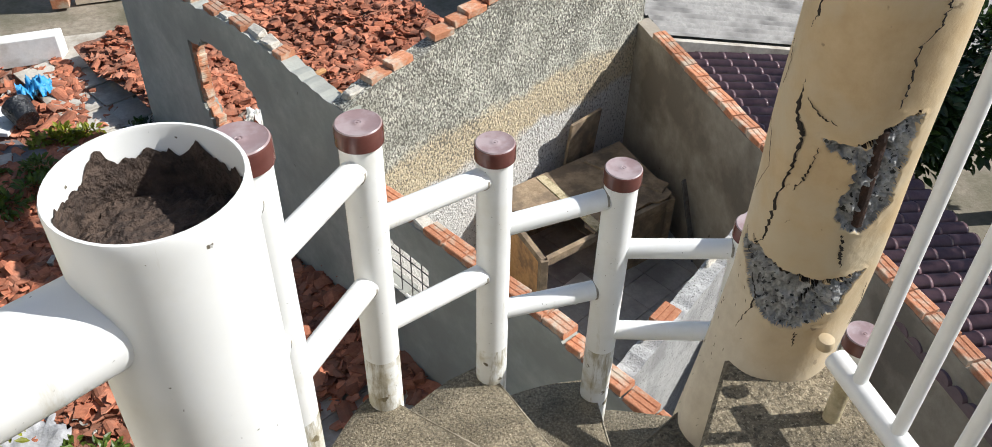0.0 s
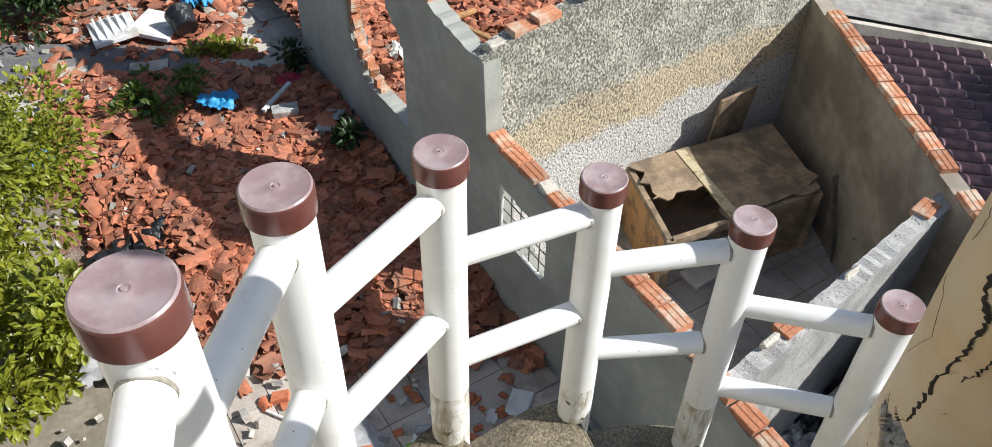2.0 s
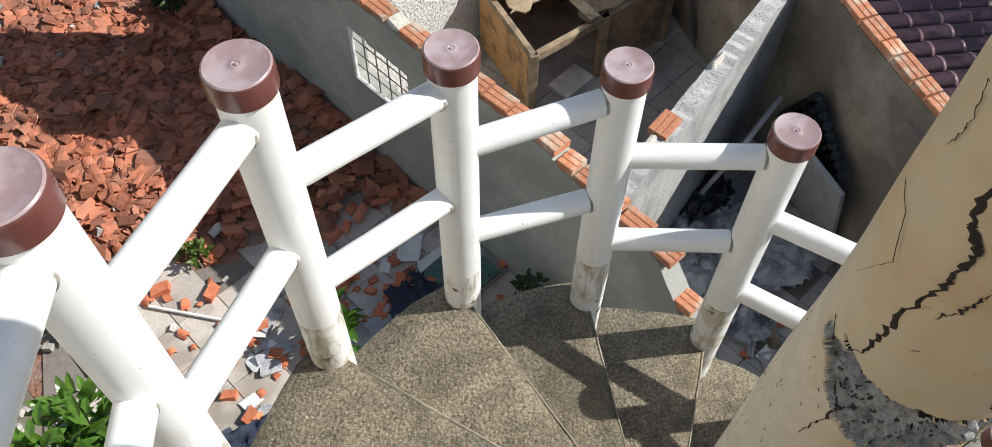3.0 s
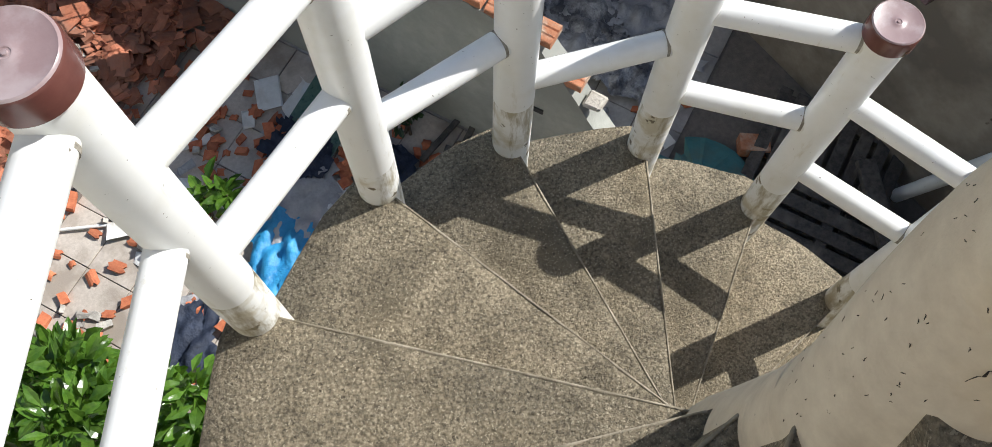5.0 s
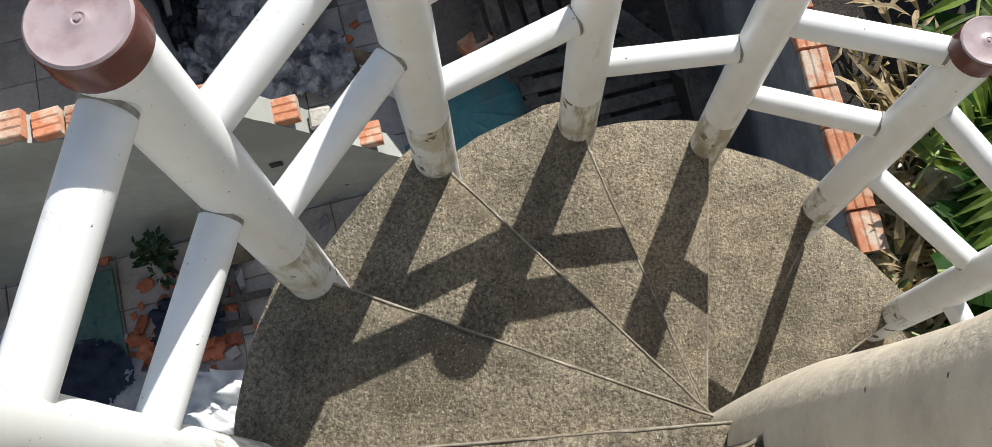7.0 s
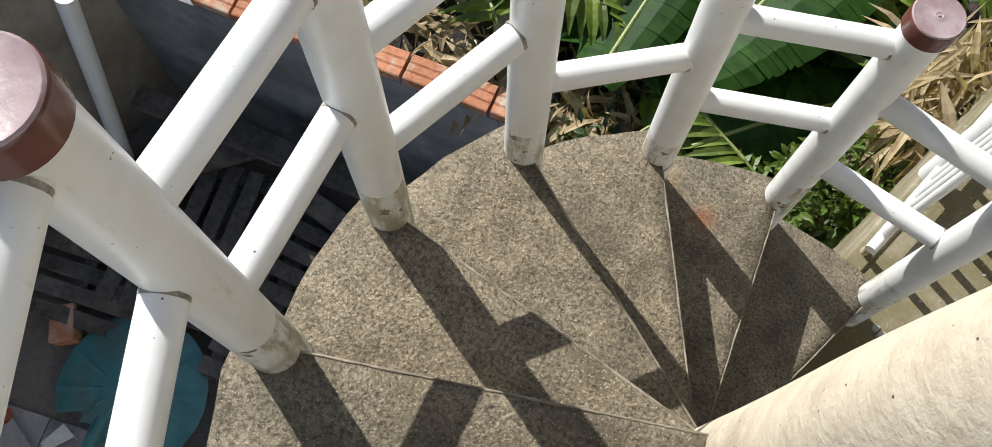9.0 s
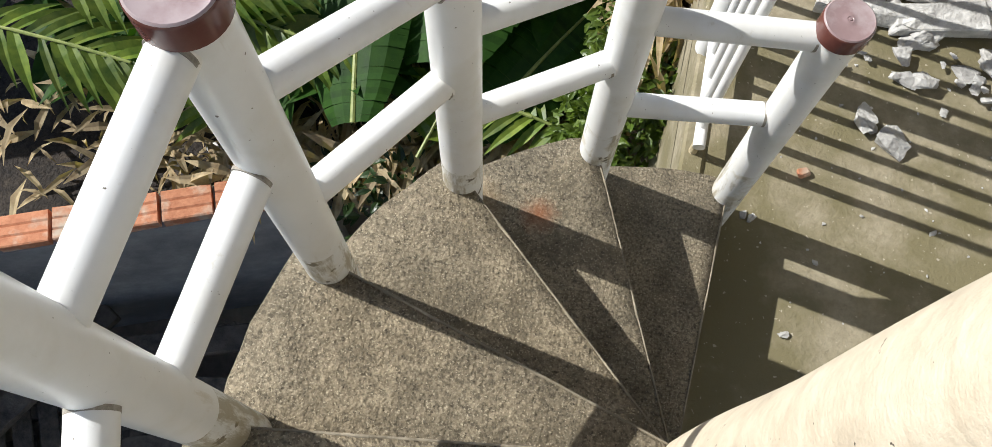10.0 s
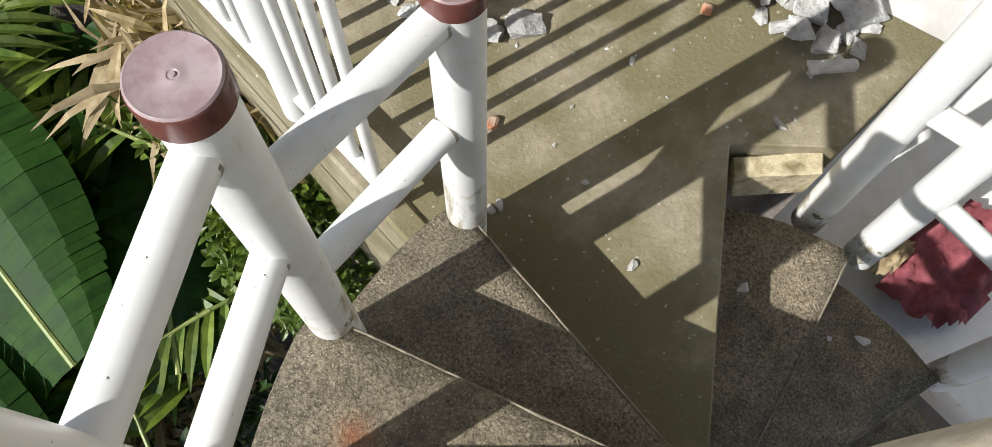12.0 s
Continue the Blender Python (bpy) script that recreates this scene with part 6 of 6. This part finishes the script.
def lump_mesh(seed, flat=0.6):
    """An angular chunk with broken faces and a crumbly skin."""
    r = random.Random(seed)
    bm = bmesh.new()
    for _ in range(13):
        d = Vector((r.gauss(0, 1), r.gauss(0, 1), r.gauss(0, 1))).normalized() * r.uniform(0.36, 0.56)
        bm.verts.new((d.x, d.y * 0.8, d.z))
    hull = bmesh.ops.convex_hull(bm, input=list(bm.verts))
    bmesh.ops.delete(bm, geom=[g for g in hull["geom_interior"] if isinstance(g, bmesh.types.BMVert)], context="VERTS")
    bmesh.ops.subdivide_edges(bm, edges=list(bm.edges), cuts=2, use_grid_fill=True)
    bmesh.ops.triangulate(bm, faces=list(bm.faces))
    for v in bm.verts:
        q = v.co * 4 + Vector((seed, 0, 0))
        v.co *= 1 + 0.13 * noise.noise(q) + 0.09 * noise.noise(q * 2.7)
        v.co.z *= flat
    lo = min(v.co.z for v in bm.verts)
    for v in bm.verts:
        v.co.z = max(0.0, v.co.z - lo - 0.03)
    bmesh.ops.recalc_face_normals(bm, faces=bm.faces)
    me = bpy.data.meshes.new("mortar_lump")
    bm.to_mesh(me)
    bm.free()
    me.materials.append(M_STONE)
    return me


LUMPS = [lump_mesh(k, 0.40 + 0.07 * (k % 5)) for k in range(14)]
rnd = random.Random(17)


def lump(x, y, z, size, label="pale broken mortar lump on the landing"):
    o = new("mortar_lump", rnd.choice(LUMPS))
    o.matrix_world = Matrix.Translation((x, y, z)) @ pose(0, 0, 0, 0, 0, rnd.uniform(0, 360)) @ Matrix.Diagonal((size * rnd.uniform(0.8, 1.3), size, size * rnd.uniform(0.7, 1.1), 1))
    tagged(o, label, "mortar lump", "mortar lumps on the landing")


for x, y, s in ((0.53, 1.09, 0.13), (0.45, 1.15, 0.10), (0.47, 1.13, 0.05), (0.16, 0.80, 0.035), (0.18, 0.795, 0.035), (0.30, 0.50, 0.03), (0.36, 0.71, 0.022), (0.80, 0.52, 0.045), (0.66, 0.86, 0.03),
                (0.55, 1.30, 0.09), (0.72, 1.36, 0.10), (0.62, 1.48, 0.16), (0.80, 1.42, 0.14), (0.48, 1.5, 0.12), (0.70, 1.62, 0.18), (0.55, 1.68, 0.2), (0.38, 1.62, 0.12), (0.82, 1.25, 0.06), (0.66, 1.22, 0.05)):
    lump(x, y, LAND, s * (0.8 if y > 1.2 else 0.9))
for _ in range(60):
    t = rnd.random()
    cx, cy = 0.92 + 0.27 * t, 1.30 - 0.66 * t
    lump(cx - abs(rnd.gauss(0.0, 0.07)), cy + rnd.gauss(0, 0.05), LAND + rnd.uniform(0, 0.012), rnd.choice((0.012, 0.02, 0.03, 0.045)) * rnd.uniform(0.7, 1.3))
for _ in range(120):
    lump(rnd.uniform(0.32, 0.88), rnd.uniform(1.28, 2.0), LAND + rnd.uniform(0, 0.02), rnd.choice((0.03, 0.05, 0.07, 0.10)) * rnd.uniform(0.7, 1.3))
for x, y, sx, sy, rot in ((0.62, 1.50, 0.26, 0.09, 12), (0.72, 1.60, 0.30, 0.10, -8), (0.55, 1.72, 0.24, 0.12, 25), (0.80, 1.74, 0.28, 0.12, -20), (0.40, 1.52, 0.16, 0.10, 60), (0.66, 1.86, 0.3, 0.14, 5)):
    flat_piece("render_slab", M_STONE, "thick broken slab of render on the landing", "render slab", x, y, LAND + 0.03, sx, sy, 0.05, rot, (5, -4), 0.016)
for k in range(9):
    strip_len = rnd.uniform(0.2, 0.34)
    flat_piece("render_strip", M_STONE, "long broken strip of roughcast render on the landing", "render slab", 0.42 + 0.055 * k + rnd.uniform(-0.03, 0.03), 1.50 + 0.10 * (k % 4) + rnd.uniform(-0.03, 0.03), LAND + 0.03, strip_len, rnd.uniform(0.05, 0.085), 0.045, rnd.uniform(-12, 16), (rnd.uniform(-6, 6), rnd.uniform(-4, 4)), 0.013)
for _ in range(46):
    lump(rnd.uniform(0.1, 1.0), rnd.uniform(0.5, 1.4), LAND, rnd.uniform(0.006, 0.014), "small pale crumb on the landing")
for x, y, z, s in ((0.52, 0.31, LAND - 0.18, 0.035), (0.83, 0.24, LAND - 0.36, 0.025), (0.72, 0.02, LAND - 0.36, 0.035), (0.66, 0.08, LAND - 0.36, 0.02), (0.84, 0.30, LAND - 0.18, 0.03)):
    lump(x, y, z, s, "pale mortar crumb on the lower tread")
for x, y, sx, sy, rot in ((0.99, 0.86, 0.07, 0.05, 20), (1.03, 0.80, 0.06, 0.045, 65), (0.99, 0.68, 0.07, 0.03, -40), (1.06, 0.76, 0.08, 0.05, 10)):
    flat_piece("plaster_flake", M_STONE, "flat broken plaster flake on the landing", "plaster flake", x, y, LAND + 0.03, sx, sy, 0.018, rot, (8, -6), 0.012)
for x, y, sx, sy, rot in ((1.09, 0.69, 0.12, 0.085, 28), (1.17, 0.60, 0.11, 0.09, 70), (1.03, 0.585, 0.06, 0.045, 15), (0.99, 0.53, 0.11, 0.03, -35), (1.00, 0.65, 0.05, 0.04, 50)):
    flat_piece("render_slab", M_STONE, "broken flat slab of render at the landing's edge", "render slab", x, y, LAND + 0.028, sx, sy, 0.028, rot, (7, -5), 0.014)
for x, y in ((0.30, 0.955), (0.89, 0.84)):
    flat_piece("brick_chip", M_BRICK, "small orange brick chip on the landing", "brick chip", x, y, LAND + 0.009, 0.035, 0.025, 0.018, 30, (0, 0), 0.004)
flat_piece("wood_splinter", M_PALEWOOD, "splintered pale wood wedge at the stair edge", "wood piece", 0.745, 0.455, LAND - 0.10, 0.20, 0.05, 0.12, -38, (6, 0), 0.012)
cloth("maroon_cloth", M_PINKBAG, "maroon cloth lying beside the lower treads", "cloth", 1.12, 0.0, LAND - 0.52, 0.4, 0.3, 0.10, 33)
ob = part("leaf_litter", crumple(0.98, 0.13, LAND - 0.44, 0.16, 0.1, 0.05, 34), M_DRYLEAF)
tagged(ob, "small heap of dry leaves by the lower tread", "leaf litter", kind="stuff")
bag = part("crumpled_wrapper", crumple(0, 0, 0, 0.07, 0.05, 0.03, 36, n=12), M_WHITE)
bag.matrix_world = Matrix.Translation((0.115, 0.085, -0.016))
tagged(bag, "crumpled white plastic wrapper on a tread", "wrapper")
pt = part("side_floor", prism([(0.86, -0.45), (3.4, -0.45), (3.4, 0.50), (0.86, 0.40)], LAND - 0.66, LAND - 0.53), M_TILEWHITE)
tagged(pt, "pale tiled floor beside the lower treads", "floor", kind="structure")

# ---- neighbouring roofs and far things ----
roof = empty("glazed_roof")
tagged(roof, "glossy maroon glazed barrel-tile roof of the neighbour", "roof")
bm = bmesh.new()
RW, RL = 0.138, 0.275
loops = []
for x, k in ((0, 0.96), (RL - 0.03, 0.90), (RL - 0.028, 1.06), (RL, 1.06)):
    loops.append([bm.verts.new((x, RW / 2 * min(k, 1.0) * math.cos(math.pi * i / 8), 0.052 * k * math.sin(math.pi * i / 8))) for i in range(9)])
for a, b in zip(loops, loops[1:]):
    for i in range(8):
        f = bm.faces.new((a[i], b[i], b[i + 1], a[i + 1]))
        f.smooth = True
bm.faces.new(loops[0])
bm.faces.new(loops[3][::-1])
tile_me2 = bpy.data.meshes.new("roof_tile")
bm.to_mesh(tile_me2)
bm.free()
tile_me2.materials.append(M_GLAZED)
RM = Matrix.Translation((-3.06, -5.92, -2.99)) @ pose(0, 0, 0, 0, 0, 180) @ pose(0, 0, 0, 0, 10, 0)
for j in range(36):
    for i in range(5):
        t = new("roof_tile", tile_me2)
        t.parent = roof
        t.matrix_local = RM @ Matrix.Translation((i * 0.262, -j * RW, 0.004 * ((i * 7 + j * 3) % 3)))
part("roof_bed", box(1.28, 5.0, 0.05, RM @ Matrix.Translation((0.66, -2.4, -0.025)), 0.004), M_GLAZED, roof)
part("roof_wall", prism([(-4.2, -6.0), (-3.2, -6.0), (-3.3, -1.0), (-4.2, -1.0)], GROUND, -3.32), M_TAUPE, roof)
fib = empty("fibre_cement_roof")
tagged(fib, "weathered grey corrugated fibre-cement roof behind the ruin", "roof")
verts, faces = [], []
n = 225
for i in range(n + 1):
    y = -6.06 - 5.0 * i / n
    z = -2.82 + 0.02 * i / n + 0.02 * math.sin(i * 2 * math.pi / 5)
    verts += [(-2.99, y, z), (-9.0, y, z - 1.3)]
for i in range(n):
    faces.append((2 * i, 2 * i + 1, 2 * i + 3, 2 * i + 2))
part("sheet", mesh_from(verts, faces, "sheet", True), M_FIBRO, fib)
part("fascia", mesh_from([(-2.99, -6.06, -3.6), (-2.99, -6.06, -2.85), (-9, -6.06, -4.15), (-9, -6.06, -4.48), (-2.99, -6.0, -3.6), (-2.99, -6.0, -2.85), (-9, -6.0, -4.15), (-9, -6.0, -4.48)],
                         [(0, 1, 2, 3), (7, 6, 5, 4), (1, 5, 6, 2), (0, 4, 5, 1), (3, 2, 6, 7), (4, 0, 3, 7)], "fascia"), M_SLABPALE, fib, "pale cement upstand")
lw = part("wall_far_low", prism([(3.0, -10.2), (3.05, -10.0), (7.5, -9.7), (7.5, -9.9)], GROUND, GROUND + 0.35, 0.01), M_WHITE)
tagged(lw, "low white wall at the end of the yard", "wall", kind="structure")
cw = part("wall_far_cream", prism([(0.6, -11.6), (3.0, -11.5), (3.0, -11.7), (0.6, -11.8)], GROUND, -2.6), M_CREAM)
tagged(cw, "cream rendered wall at the end of the yard", "wall", kind="structure")
pil = empty("brick_pillar")
tagged(pil, "bare orange hollow-brick pillar at the far wall", "pillar")
for k in range(9):
    part("brick", box(0.22, 0.2, 0.17, Matrix.Translation((3.18, -11.5, GROUND + 0.1 + 0.185 * k)), 0.006), M_BRICK, pil)
br = part("far_roof", box(4.0, 3.0, 0.08, Matrix.Translation((6.0, -16.0, -3.2)) @ pose(0, 0, 0, 14, 0, 10), 0.01), M_BLUEROOF)
tagged(br, "distant blue-grey metal roof", "roof")
fh = part("far_house", box(3.6, 2.6, 1.6, Matrix.Translation((6.0, -16.0, -4.1)) @ pose(0, 0, 0, 0, 0, 10), 0.01), M_CREAM)
tagged(fh, "distant cream house under a metal roof", "house")

strip = part("terrace_edge", prism([(1.215, 0.395), (3.4, 0.395), (3.4, 0.615), (1.215, 0.615)], LAND - 0.026, LAND - 0.008, 0.002), M_TILEWHITE)
tagged(strip, "white tiled edge of the terrace beside the landing", "floor", kind="structure")
for x, y, k in ((1.00, 0.66, 0.07), (1.04, 0.60, 0.09), (1.10, 0.58, 0.08), (1.13, 0.64, 0.11), (1.08, 0.53, 0.06), (1.02, 0.54, 0.045), (1.15, 0.55, 0.07), (0.95, 0.56, 0.03), (1.17, 0.60, 0.09), (0.98, 0.74, 0.06)):
    lump(x, y, LAND, k, "pale broken mortar lump at the landing's edge")
